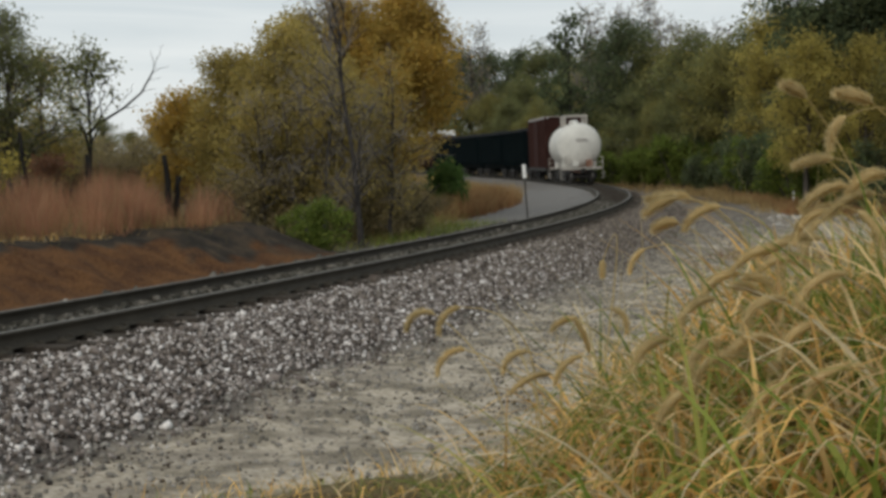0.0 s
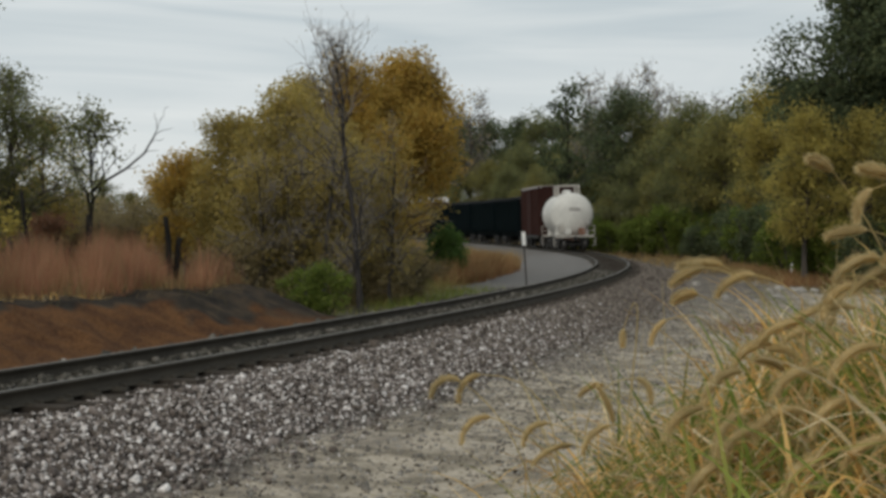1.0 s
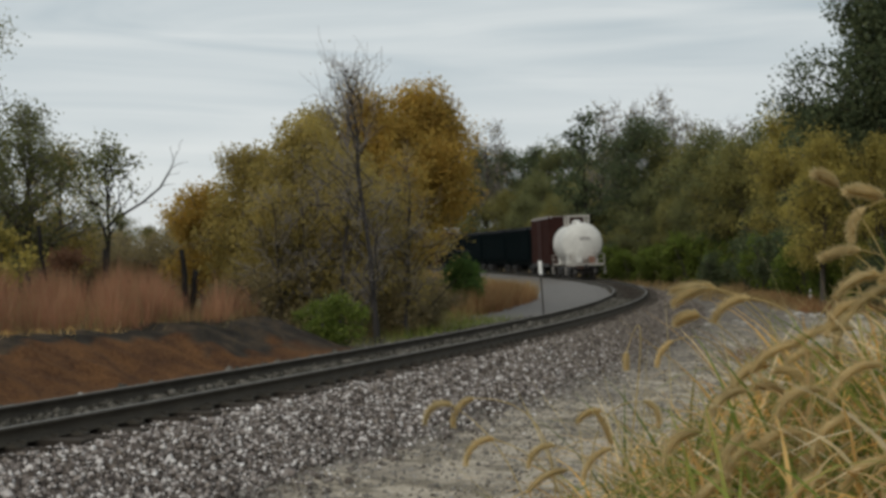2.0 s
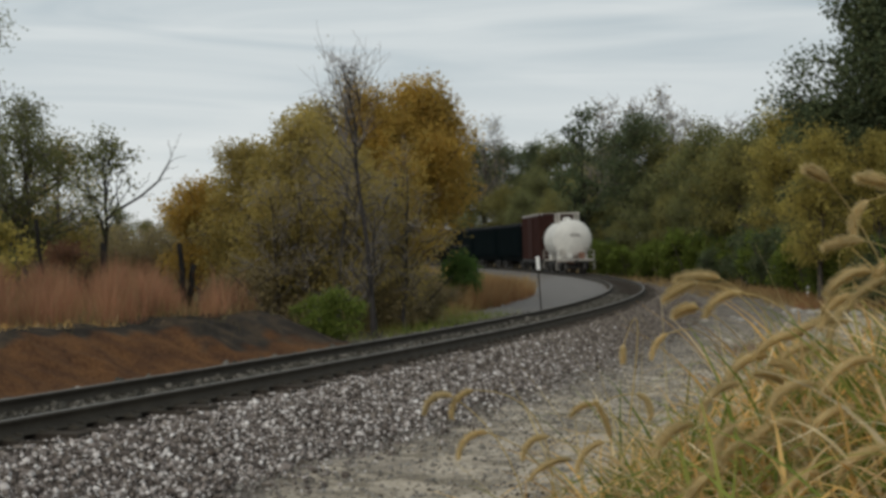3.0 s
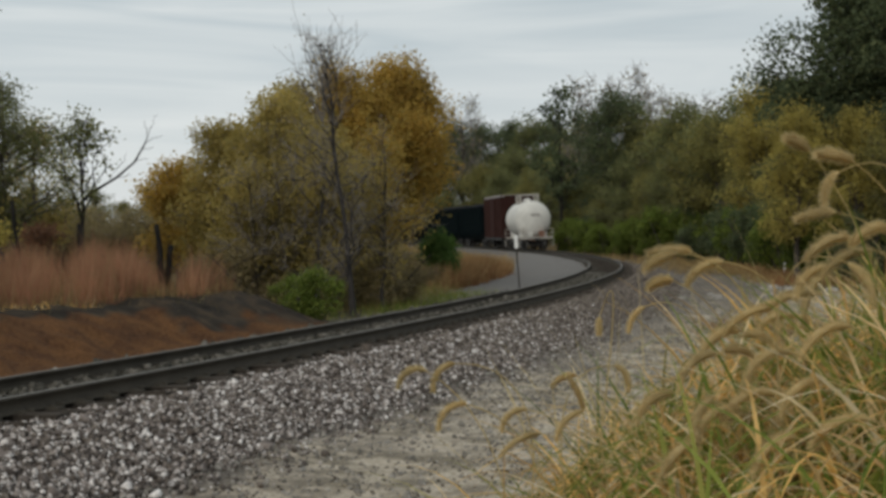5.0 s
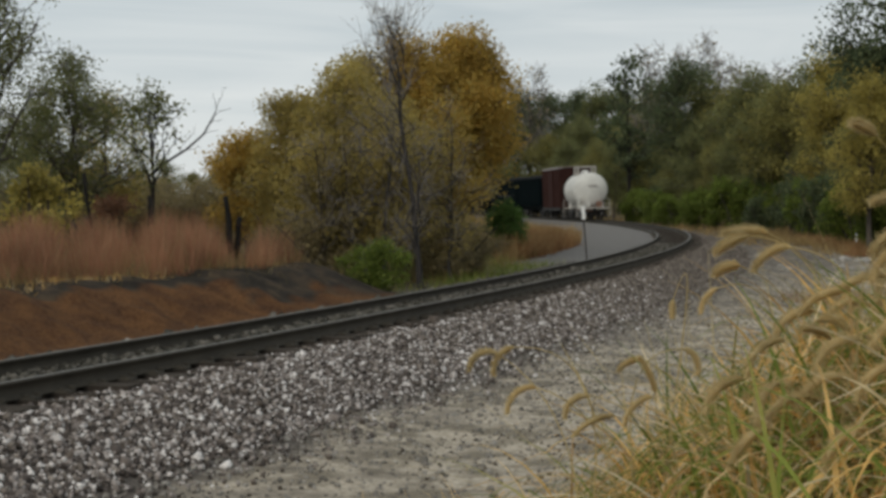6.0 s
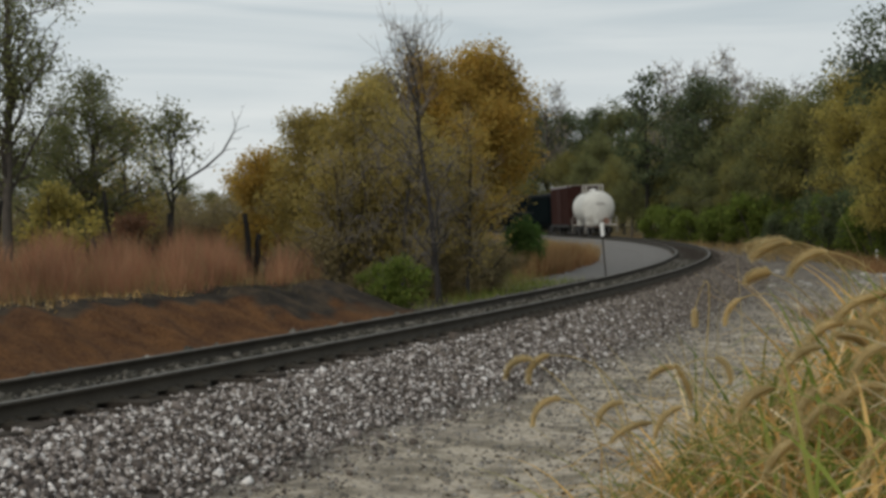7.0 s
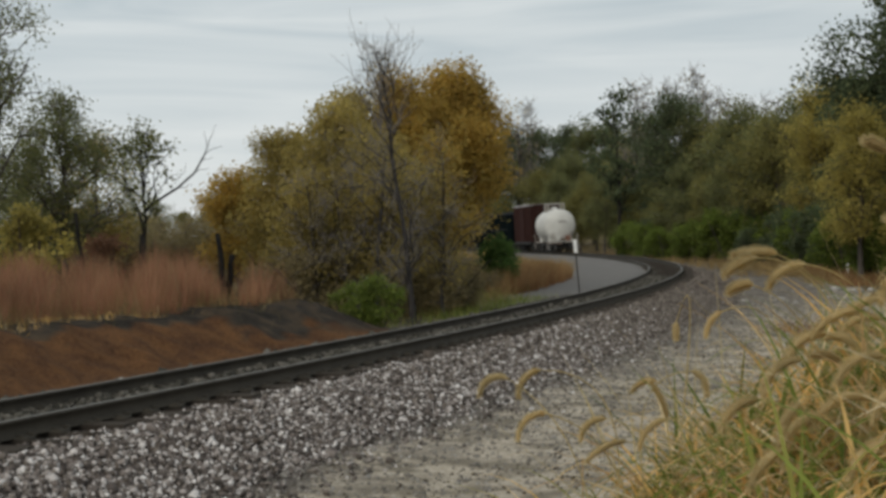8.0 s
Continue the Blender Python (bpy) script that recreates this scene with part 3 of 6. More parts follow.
def build_ballast():
    rng = np.random.default_rng(9)
    n = 58000
    S, O = 1 + 42 * rng.random(n) ** 1.3, rng.uniform(1.02, 2.85, n)
    O = O + np.where(rng.random(n) < 0.3, abs(rng.normal(0, 0.38, n)), 0) + 0.18 * wave(S * 0.9, S * 0.4, 1.0) * smooth(2.0, 2.8, O)
    dusty = rng.random(n) < 0.12 + 0.85 * smooth(8, 32, S)
    stones("ballast_shoulder", "pinkish grey crushed stone ballast shoulder", M_STONE, S[~dusty], O[~dusty], 0.0275, 0.035, 1)
    stones("ballast_shoulder", "dusty brown ballast shoulder", M_DUSTSTONE, S[dusty], O[dusty], 0.033, 0.035, 11)
    n = 8000
    S, O = 40 + 60 * rng.random(n), rng.uniform(1.0, 3.2, n)
    stones("ballast_shoulder", "dusty brown ballast round the curve", M_DUSTSTONE, S, O, 0.045, 0.03, 2)
    n = 7000
    S, O = 1 + 50 * rng.random(n) ** 1.2, rng.uniform(-0.68, 0.68, n)
    stones("ballast_bed", "oily dark ballast between the rails", M_OILSTONE, S, O, 0.055, 0.03, 3)
    n = 4000
    S, O = 1 + 33 * rng.random(n), -rng.uniform(0.85, 2.5, n)
    stones("ballast_bed", "dirty ballast on the far shoulder", M_OILSTONE, S, O, 0.055, 0.03, 4)
    n = 9000
    S, O = 1 + 40 * rng.random(n) ** 1.1, 2.9 + 2.8 * rng.random(n) ** 2.1
    stones("loose_stones", "loose stones strewn over the sandy verge", M_RUBBLE, S, O, 0.026, 0.008, 5)
    n = 1500
    S, O = 3 + 50 * rng.random(n), 4.5 + 6 * rng.random(n)
    stones("loose_stones", "pebbles on the sandy service road", M_RUBBLE, S, O, 0.024, 0.004, 6)
    n = 5200
    S, O = 2 + 34 * rng.random(n) ** 1.2, 3.3 + 5.5 * rng.random(n)
    clumped = wave(S * 0.5, O * 2.4, 1.9) > -0.1
    stones("bark_litter", "dark bits of bark and leaf litter on the sand", M_DEBRIS, S[clumped], O[clumped], 0.019, 0.002, 7)


build_ties()
build_fastenings()
build_ballast()

# ---- the train ----
def wheelset(parent, y):
    """An axle with two flanged wheels, as one rigid piece under its truck."""
    bm = bmesh.new()
    rod(bm, (-0.95, 0, 0), (0.95, 0, 0), 0.08, sides=8)
    for sx in (-1, 1):
        rod(bm, (sx * 0.70, 0, 0), (sx * 0.83, 0, 0), 0.455, sides=20)
        rod(bm, (sx * 0.66, 0, 0), (sx * 0.70, 0, 0), 0.485, sides=20)
        for k in range(5):
            a = k * math.tau / 5
            rod(bm, (sx * 0.835, 0.27 * math.cos(a), 0.27 * math.sin(a)), (sx * 0.855, 0.27 * math.cos(a), 0.27 * math.sin(a)), 0.06, sides=6)
    ob = part("wheelset", bm, M_WHEEL, parent)
    ob.location = (0, y, 0.455)
    return ob


WHEELSETS = []


def truck(car, y):
    """A two-axle freight truck: cast side frames, springs and a bolster, with its wheelsets."""
    bm = bmesh.new()
    for sx in (-1, 1):
        x = sx * 1.0
        box(bm, (x - 0.09, -1.25, 0.62), (x + 0.09, 1.25, 0.80), 0.03)
        box(bm, (x - 0.08, -0.55, 0.22), (x + 0.08, 0.55, 0.36), 0.03)
        for sy in (-1, 1):
            rod(bm, (x, sy * 1.0, 0.66), (x, sy * 0.45, 0.28), 0.07, sides=6)
            box(bm, (x - 0.11, sy * 0.89 - 0.16, 0.34), (x + 0.11, sy * 0.89 + 0.16, 0.66), 0.03)
            rod(bm, (x, sy * 0.14, 0.34), (x, sy * 0.14, 0.64), 0.09, sides=8)
    box(bm, (-1.05, -0.2, 0.5), (1.05, 0.2, 0.78), 0.04)
    ob = part("truck", bm, M_TRUCK, car)
    ob.location = (0, y, 0)
    for sy in (-0.89, 0.89):
        WHEELSETS.append(wheelset(ob, sy))
    return ob


def coupler(car, y, way):
    bm = bmesh.new()
    box(bm, (-0.09, min(y, y + way * 0.75), 0.78), (0.09, max(y, y + way * 0.75), 0.98), 0.03)
    box(bm, (-0.17, y + way * 0.62 - 0.14, 0.72), (0.15, y + way * 0.62 + 0.14, 1.04), 0.05)
    rod(bm, (-0.25, y + way * 0.1, 0.72), (-0.30, y + way * 0.55, 0.45), 0.03, sides=6)
    return part("coupler", bm, M_TRUCK, car)


def bent_bar(bm, pts, r=0.02, sides=6):
    for a, b in zip(pts[:-1], pts[1:]):
        rod(bm, a, b, r, sides=sides)
    return bm


def tank_car():
    """A tank car, its rear coupler face at y = 0 and its body ahead of that."""
    car = tagged(new("tank_car"), "soiled white railway tank car at the train's tail", "tank car", "cars of the train")
    R, zc, y0, y1 = 1.54, 2.62, 1.2, 7.6
    bm = bmesh.new()
    prof = [(0.0, y0 - 0.02)] + [(R * math.sin(a), y0 + 0.62 - 0.62 * math.cos(a)) for a in np.linspace(0.12, math.pi / 2, 12)]
    mid = [(R, y) for y in np.linspace(y0 + 1.2, y1 - 1.2, 10)]
    prof = prof + mid + [(r, y0 + y1 - y) for r, y in reversed(prof)]
    ring = 40
    grid = []
    for r, y in prof:
        grid.append([bm.verts.new((r * math.cos(a), y, zc + r * math.sin(a))) for a in np.linspace(0, math.tau, ring, endpoint=False)] if r > 0 else [bm.verts.new((0, y, zc))])
    for A, B in zip(grid[:-1], grid[1:]):
        for j in range(ring):
            k = (j + 1) % ring
            if len(A) == 1:
                bm.faces.new((A[0], B[k], B[j]))
            elif len(B) == 1:
                bm.faces.new((A[j], A[k], B[0]))
            else:
                bm.faces.new((A[j], A[k], B[k], B[j]))
    shell = part("tank_shell", bm, M_TANKWHITE, car, "dull white tank with streaks of dirt", True)
    # welded rings round the shell
    for y in (2.6, 4.4, 6.2):
        bm = bmesh.new()
        rod(bm, (0, y - 0.03, zc), (0, y + 0.03, zc), R + 0.012, sides=40)
        part("weld_band", bm, M_TANKWHITE, shell)
    # manway and the framed railing round it
    bm = bmesh.new()
    rod(bm, (0, 4.4, zc + R - 0.1), (0, 4.4, zc + R + 0.16), 0.34, sides=20)
    rod(bm, (0, 4.4, zc + R + 0.16), (0, 4.4, zc + R + 0.27), 0.36, 0.2, sides=20)
    part("manway", bm, M_TANKWHITE, car, smooth_shade=False)
    bm = bmesh.new()
    rod(bm, (0.0, 3.75, zc + R - 0.06), (0.0, 3.75, zc + R + 0.2), 0.13, 0.09, sides=12)
    part("relief_valve", bm, M_SIGNWHITE, car, "bright white valve housing")
    bm = bmesh.new()
    box(bm, (-0.82, 3.5, zc + R - 0.16), (0.82, 5.3, zc + R - 0.11), 0.01)
    deck = part("walkway", bm, M_TANKDIRTY, car)
    top = zc + R + 0.62
    for x in (-0.76, 0.76):
        for y in (3.5, 5.3):
            bm = bmesh.new()
            box(bm, (x - 0.09, y - 0.05, zc + R - 0.5), (x + 0.09, y + 0.05, top), 0.015)
            part("railing_post", bm, M_TANKDIRTY, deck)
        bm = bmesh.new()
        box(bm, (x - 0.04, 3.5, top - 0.1), (x + 0.04, 5.3, top - 0.003), 0.015)
        part("top_rail", bm, M_TANKDIRTY, deck)
    for y in (3.5, 5.3):
        bm = bmesh.new()
        box(bm, (-0.85, y - 0.04, top - 0.11), (0.85, y + 0.04, top + 0.003), 0.015)
        part("top_rail", bm, M_TANKDIRTY, deck)
    # red lettering and data panel on the head, unreadable at this distance
    for z, w in ((zc + 0.42, 0.75), (zc + 0.28, 0.8)):
        bm = bmesh.new()
        box(bm, (-w / 2 + 0.1, y0 - 0.015, z - 0.035), (w / 2 + 0.1, y0 + 0.12, z + 0.035))
        part("marking_bar", bm, M_BOXEND, shell)
    # end sill, platform, ladder, grabs
    bm = bmesh.new()
    box(bm, (-0.32, 0.85, 0.72), (0.32, 8.35, 1.05), 0.02)
    part("centre_sill", bm, M_TANKGRIME, car)
    for ya, yb in ((0.55, 0.9), (8.0, 8.35)):
        bm = bmesh.new()
        box(bm, (-1.4, ya, 0.94), (1.4, yb, 1.12), 0.02)
        part("end_sill", bm, M_TANKDIRTY, car, "grimy grey end sill")
        ym = (ya + yb) / 2
        for sx in (-1, 1):
            bm = bmesh.new()
            bent_bar(bm, [(sx * 1.45, ym, 1.1), (sx * 1.45, ym, 1.75), (sx * 0.75, ym, 1.95)], 0.028)
            bent_bar(bm, [(sx * 0.75, ym, 1.95), (sx * 0.75, ym, 1.1)], 0.022)
            bent_bar(bm, [(sx * 1.45, ym, 1.42), (sx * 0.75, ym, 1.45)], 0.02)
            part("hand_rail", bm, M_TANKDIRTY, car)
        for sx in (-1, 1):
            bm = bmesh.new()
            for z in (0.35, 0.62):
                box(bm, (sx * 1.5 - 0.22 * (sx > 0), ym - 0.2, z), (sx * 1.5 + 0.22 * (sx < 0), ym + 0.2, z + 0.03))
            for d in (-0.2, 0.2):
                rod(bm, (sx * 1.48, ym + d, 0.35), (sx * 1.48, ym + d, 0.95), 0.018, sides=6)
            part("step", bm, M_TANKDIRTY, car)
    # saddles under the shell
    for ys in (2.1, 6.7):
        bm = bmesh.new()
        box(bm, (-1.15, ys - 0.35, 1.0), (1.15, ys + 0.35, 1.75), 0.05)
        part("saddle", bm, M_TANKWHITE, car)
    bm = bmesh.new()
    box(bm, (-1.35, 0.72, 1.16), (-0.2, 1.35, 1.55), 0.05)
    part("brake_housing", bm, M_TANKWHITE, car)
    bm = bmesh.new()
    box(bm, (0.35, 0.8, 1.12), (0.85, 1.4, 1.62), 0.06)
    part("rusty_valve_box", bm, M_TANKGRIME, car, "rust-red valve box on the end platform")
    bm = bmesh.new()
    rod(bm, (-0.95, 0.62, 1.55), (-0.95, 0.68, 1.55), 0.26, sides=18)
    part("brake_wheel", bm, M_TANKDIRTY, car)
    for ys in (2.1, 6.7):
        truck(car, ys)
    coupler(car, 0.75, -1)
    coupler(car, 8.15, 1)
    return car, 8.95, (2.1, 6.7)


def box_car():
    car = tagged(new("box_car"), "oxide red high boxcar with grey end and roof", "boxcar", "cars of the train")
    w, y0, y1, z0, z1 = 3.0, 0.85, 10.7, 1.05, 4.9
    bm = bmesh.new()
    box(bm, (-w / 2 + 0.04, y0 + 0.05, z0), (w / 2 - 0.04, y1 - 0.05, z1 - 0.08), 0.02)
    body = part("body", bm, M_BOXRED, car, "dark oxide red side sheets")
    bm = bmesh.new()
    box(bm, (-w / 2, y0, z1 - 0.16), (w / 2, y1, z1 - 0.02), 0.02)
    for y in np.arange(y0 + 0.7, y1, 1.2):
        box(bm, (-w / 2, y - 0.05, z1 - 0.03), (w / 2, y + 0.05, z1 + 0.04))
    part("roof", bm, M_BOXEND, car, "galvanised ribbed roof")
    for y in np.arange(y0 + 0.4, y1, 0.95):
        for sx in (-1, 1):
            bm = bmesh.new()
            xa, xb = sorted((sx * (w / 2 - 0.05), sx * (w / 2 + 0.03)))
            box(bm, (xa, y - 0.06, z0 + 0.02), (xb, y + 0.06, z1 - 0.16), 0.01)
            part("side_post", bm, M_BOXRED, body)
    for sx in (-1, 1):
        bm = bmesh.new()
        xa, xb = sorted((sx * (w / 2 - 0.03), sx * (w / 2 + 0.07)))
        box(bm, (xa, 4.6, z0 + 0.1), (xb, 7.0, z1 - 0.3), 0.02)
        part("sliding_door", bm, M_BOXRED, body)
    for y in (y0, y1):
        for sx in (-1, 1):
            bm = bmesh.new()
            xa, xb = sorted((sx * (w / 2 - 0.12), sx * (w / 2 + 0.01)))
            box(bm, (xa, y - 0.03, z0), (xb, y + 0.12, z1 - 0.02), 0.02)
            part("corner_post", bm, M_BOXRED, car)
        bm = bmesh.new()
        box(bm, (-w / 2 + 0.3, y - 0.03, z1 - 0.2), (w / 2 - 0.3, y + 0.1, z1 - 0.02), 0.02)
        part("end_header", bm, M_BOXRED, car)
        for z in np.arange(z0 + 0.3, z1 - 0.4, 0.34):
            bm = bmesh.new()
            box(bm, (-w / 2 + 0.34, y - 0.04, z), (w / 2 - 0.34, y + 0.1, z + 0.16), 0.04)
            part("end_rib", bm, M_BOXRED, car)
    bm = bmesh.new()
    box(bm, (-0.4, y0, 0.75), (0.4, y1, 1.05), 0.02)
    for sx in (-1, 1):
        xa, xb = sorted((sx * 1.35, sx * 1.56))
        box(bm, (xa, y0, 0.82), (xb, y1, 1.06), 0.02)
    part("underframe", bm, M_TRUCK, car)
    for ys in (2.4, 9.1):
        truck(car, ys)
    coupler(car, y0, -1)
    coupler(car, y1, 1)
    return car, 11.5, (2.4, 9.1)


def coal_car():
    """A black open-top coal hopper with outside posts and a load."""
    car = tagged(new("coal_hopper"), "black open-top hopper car loaded with coal", "hopper car", "cars of the train")
    w, y0, y1, z0, z1 = 3.15, 0.75, 13.35, 1.0, 4.1
    bm = bmesh.new()
    sec = [(-w / 2, z1), (-w / 2, 1.5), (-0.9, 0.75), (0.9, 0.75), (w / 2, 1.5), (w / 2, z1), (w / 2 - 0.06, z1), (w / 2 - 0.06, 3.7), (-w / 2 + 0.06, 3.7), (-w / 2 + 0.06, z1)]
    va = [bm.verts.new((x, y0, z)) for x, z in sec]
    vb = [bm.verts.new((x, y1, z)) for x, z in sec]
    for j in range(len(sec)):
        k = (j + 1) % len(sec)
        bm.faces.new((va[j], va[k], vb[k], vb[j]))
    bm.faces.new(va)
    bm.faces.new(vb[::-1])
    body = part("body", bm, M_BLACKCAR, car)
    for y in np.linspace(y0 + 0.1, y1 - 0.1, 13):
        for sx in (-1, 1):
            bm = bmesh.new()
            xa, xb = sorted((sx * (w / 2 - 0.02), sx * (w / 2 + 0.1)))
            box(bm, (xa, y - 0.07, 1.2), (xb, y + 0.07, z1 - 0.1), 0.015)
            part("side_post", bm, M_BLACKCAR, body)
    for sx in (-1, 1):
        bm = bmesh.new()
        xa, xb = sorted((sx * (w / 2 - 0.1), sx * (w / 2 + 0.12)))
        box(bm, (xa, y0, z1 - 0.12), (xb, y1, z1 + 0.03), 0.02)
        part("top_chord", bm, M_BLACKCAR, car)
    bm = bmesh.new()
    n = 24
    rows = []
    for i in range(n + 1):
        y = y0 + 0.2 + (y1 - y0 - 0.4) * i / n
        rows.append([bm.verts.new((x, y, z1 - 0.1 + 0.42 * (1 - (abs(x) / 1.5) ** 2) * min(1, min(i, n - i) / 3) + 0.06 * math.sin(7 * x + 3 * i))) for x in np.linspace(-1.48, 1.48, 9)])
    for A, B in zip(rows[:-1], rows[1:]):
        for j in range(8):
            bm.faces.new((A[j], A[j + 1], B[j + 1], B[j]))
    part("coal_load", bm, M_COAL, car, "heaped coal")
    for ys in (2.3, 11.8):
        truck(car, ys)
    coupler(car, y0, -1)
    coupler(car, y1, 1)
    return car, 14.1, (2.3, 11.8)


def covered_car():
    """A tall pale car further up the train."""
    car = tagged(new("covered_hopper"), "tall pale grey covered hopper car", "hopper car", "cars of the train")
    w, y0, y1 = 3.1, 0.85, 17.0
    bm = bmesh.new()
    sec = [(-w / 2, 4.5), (-w / 2, 1.5), (-0.9, 0.8), (0.9, 0.8), (w / 2, 1.5), (w / 2, 4.5), (0.7, 4.95), (-0.7, 4.95)]
    va = [bm.verts.new((x, y0, z)) for x, z in sec]
    vb = [bm.verts.new((x, y1, z)) for x, z in sec]
    for j in range(len(sec)):
        k = (j + 1) % len(sec)
        bm.faces.new((va[j], va[k], vb[k], vb[j]))
    bm.faces.new(va)
    bm.faces.new(vb[::-1])
    part("body", bm, M_BOXRED, car)
    bm = bmesh.new()
    box(bm, (-w / 2 - 0.04, y0, 4.62), (w / 2 + 0.04, y1, 5.3), 0.05)
    part("roof", bm, M_SIGNWHITE, car, "white roof")
    for y in (3.5, 7.0, 10.5, 14.0):
        bm = bmesh.new()
        rod(bm, (0, y, 5.28), (0, y, 5.42), 0.4, sides=14)
        part("roof_hatch", bm, M_SIGNWHITE, car)
    for ys in (2.6, 15.2):
        truck(car, ys)
    coupler(car, y0, -1)
    coupler(car, y1, 1)
    return car, 17.8, (2.6, 15.2)


TRAIN = []
_at = 0.0
for kind in (tank_car, box_car, coal_car, coal_car, coal_car, coal_car, covered_car):
    _car, _len, _bol = kind()
    TRAIN.append((_car, _at, _bol))
    _at += _len


def tail_at(t):
    """How far along the line the train's tail is."""
    return 86.8 + 3.25 * t + 0.175 * t * t


def car_pose(start, bolsters, t):
    a, b = (on_track(tail_at(t) + start + q) for q in bolsters)
    turn = math.atan2(b[0] - a[0], b[1] - a[1])
    m = Matrix.Rotation(-turn, 4, "Z")
    return Matrix.Translation((a[0], a[1], -SUPER / 2)) @ m @ Matrix.Rotation(math.atan(-SUPER / 1.5), 4, "Y") @ Matrix.Translation((0, -bolsters[0], 0))


def motions():
    """Every keyed move: the cars along the curve, their wheels, and the grass in the wind."""
    for car, start, bolsters in TRAIN:
        walk(car, [(t, car_pose(start, bolsters, t)) for t in np.arange(0, 8.01, 0.5)])
    for ws in WHEELSETS:
        home = ws.location.copy()
        rows = []
        for t in np.arange(0, 8.01, 0.1):
            rows.append((t, Matrix.Translation(home) @ Matrix.Rotation(-(tail_at(t) - 86.8) / 0.455, 4, "X")))
        walk(ws, rows)
    for ob, home, amp, phase, speed in SWAYS:
        rows = []
        for t in np.arange(0, 8.01, 0.25):
            a = amp * (math.sin(speed * t + phase) + 0.5 * math.sin(2.3 * speed * t + 1.7 * phase))
            b = 0.6 * amp * math.sin(0.8 * speed * t + 2.1 * phase)
            rows.append((t, home @ pose(0, 0, 0, b, a, 0)))
        walk(ob, rows)


SWAYS = []

# ---- trees and shrubs ----
def polar(bearing, dist):
    """A place by its bearing from north, in degrees to the right, and its distance from the bank."""
    return dist * math.tan(radians(bearing)), dist


def tube_arrays(paths, sides):
    """Vertices and quads of tapered tubes; a path is a list of (point, radius)."""
    V, Q, base = [], [], 0
    ang = np.linspace(0, math.tau, sides, endpoint=False)
    ca, sa = np.cos(ang), np.sin(ang)
    for path in paths:
        P = np.array([p for p, _ in path], float)
        R = np.array([r for _, r in path], float)
        d = np.gradient(P, axis=0)
        d /= np.linalg.norm(d, axis=1)[:, None] + 1e-9
        ref = np.where(abs(d[:, 2:3]) > 0.9, [[1.0, 0, 0]], [[0, 0, 1.0]])
        u = np.cross(d, ref)
        u /= np.linalg.norm(u, axis=1)[:, None] + 1e-9
        v = np.cross(d, u)
        ring = P[:, None, :] + R[:, None, None] * (ca[None, :, None] * u[:, None, :] + sa[None, :, None] * v[:, None, :])
        V.append(ring.reshape(-1, 3))
        n = len(P)
        i = base + np.arange(n * sides).reshape(n, sides)
        Q.append(np.stack([i[:-1], np.roll(i[:-1], -1, 1), np.roll(i[1:], -1, 1), i[1:]], -1).reshape(-1, 4))
        base += n * sides
    return np.concatenate(V), np.concatenate(Q)


def leaf_arrays(rng, P, size, droop=0.25):
    """A small folded leaf, two triangles, at each of the points P, turned at random."""
    n = len(P)
    u = rng.normal(size=(n, 3))
    u[:, 2] -= droop
    u /= np.linalg.norm(u, axis=1)[:, None]
    w = rng.normal(size=(n, 3))
    v = np.cross(u, w)
    v /= np.linalg.norm(v, axis=1)[:, None] + 1e-9
    L = size * rng.uniform(0.6, 1.35, n)[:, None]
    W = L * rng.uniform(0.32, 0.5, n)[:, None]
    V = np.stack([P - u * L * 0.5, P + v * W, P + u * L * 0.5, P - v * W], 1).reshape(-1, 3)
    return V, np.arange(4 * n).reshape(n, 4)


def curved(rng, a, b, lift, wob, r0, r1, n=6):
    """A bending path from a to b that first rises."""
    a, b = np.asarray(a, float), np.asarray(b, float)
    t = np.linspace(0, 1, n)[:, None]
    P = a + (b - a) * t
    P[:, 2] += (lift * np.sin(math.pi * t[:, 0]))
    P[1:-1] += rng.normal(scale=wob, size=(n - 2, 3))
    R = r0 + (r1 - r0) * t[:, 0] ** 0.8
    return list(zip(P, R))


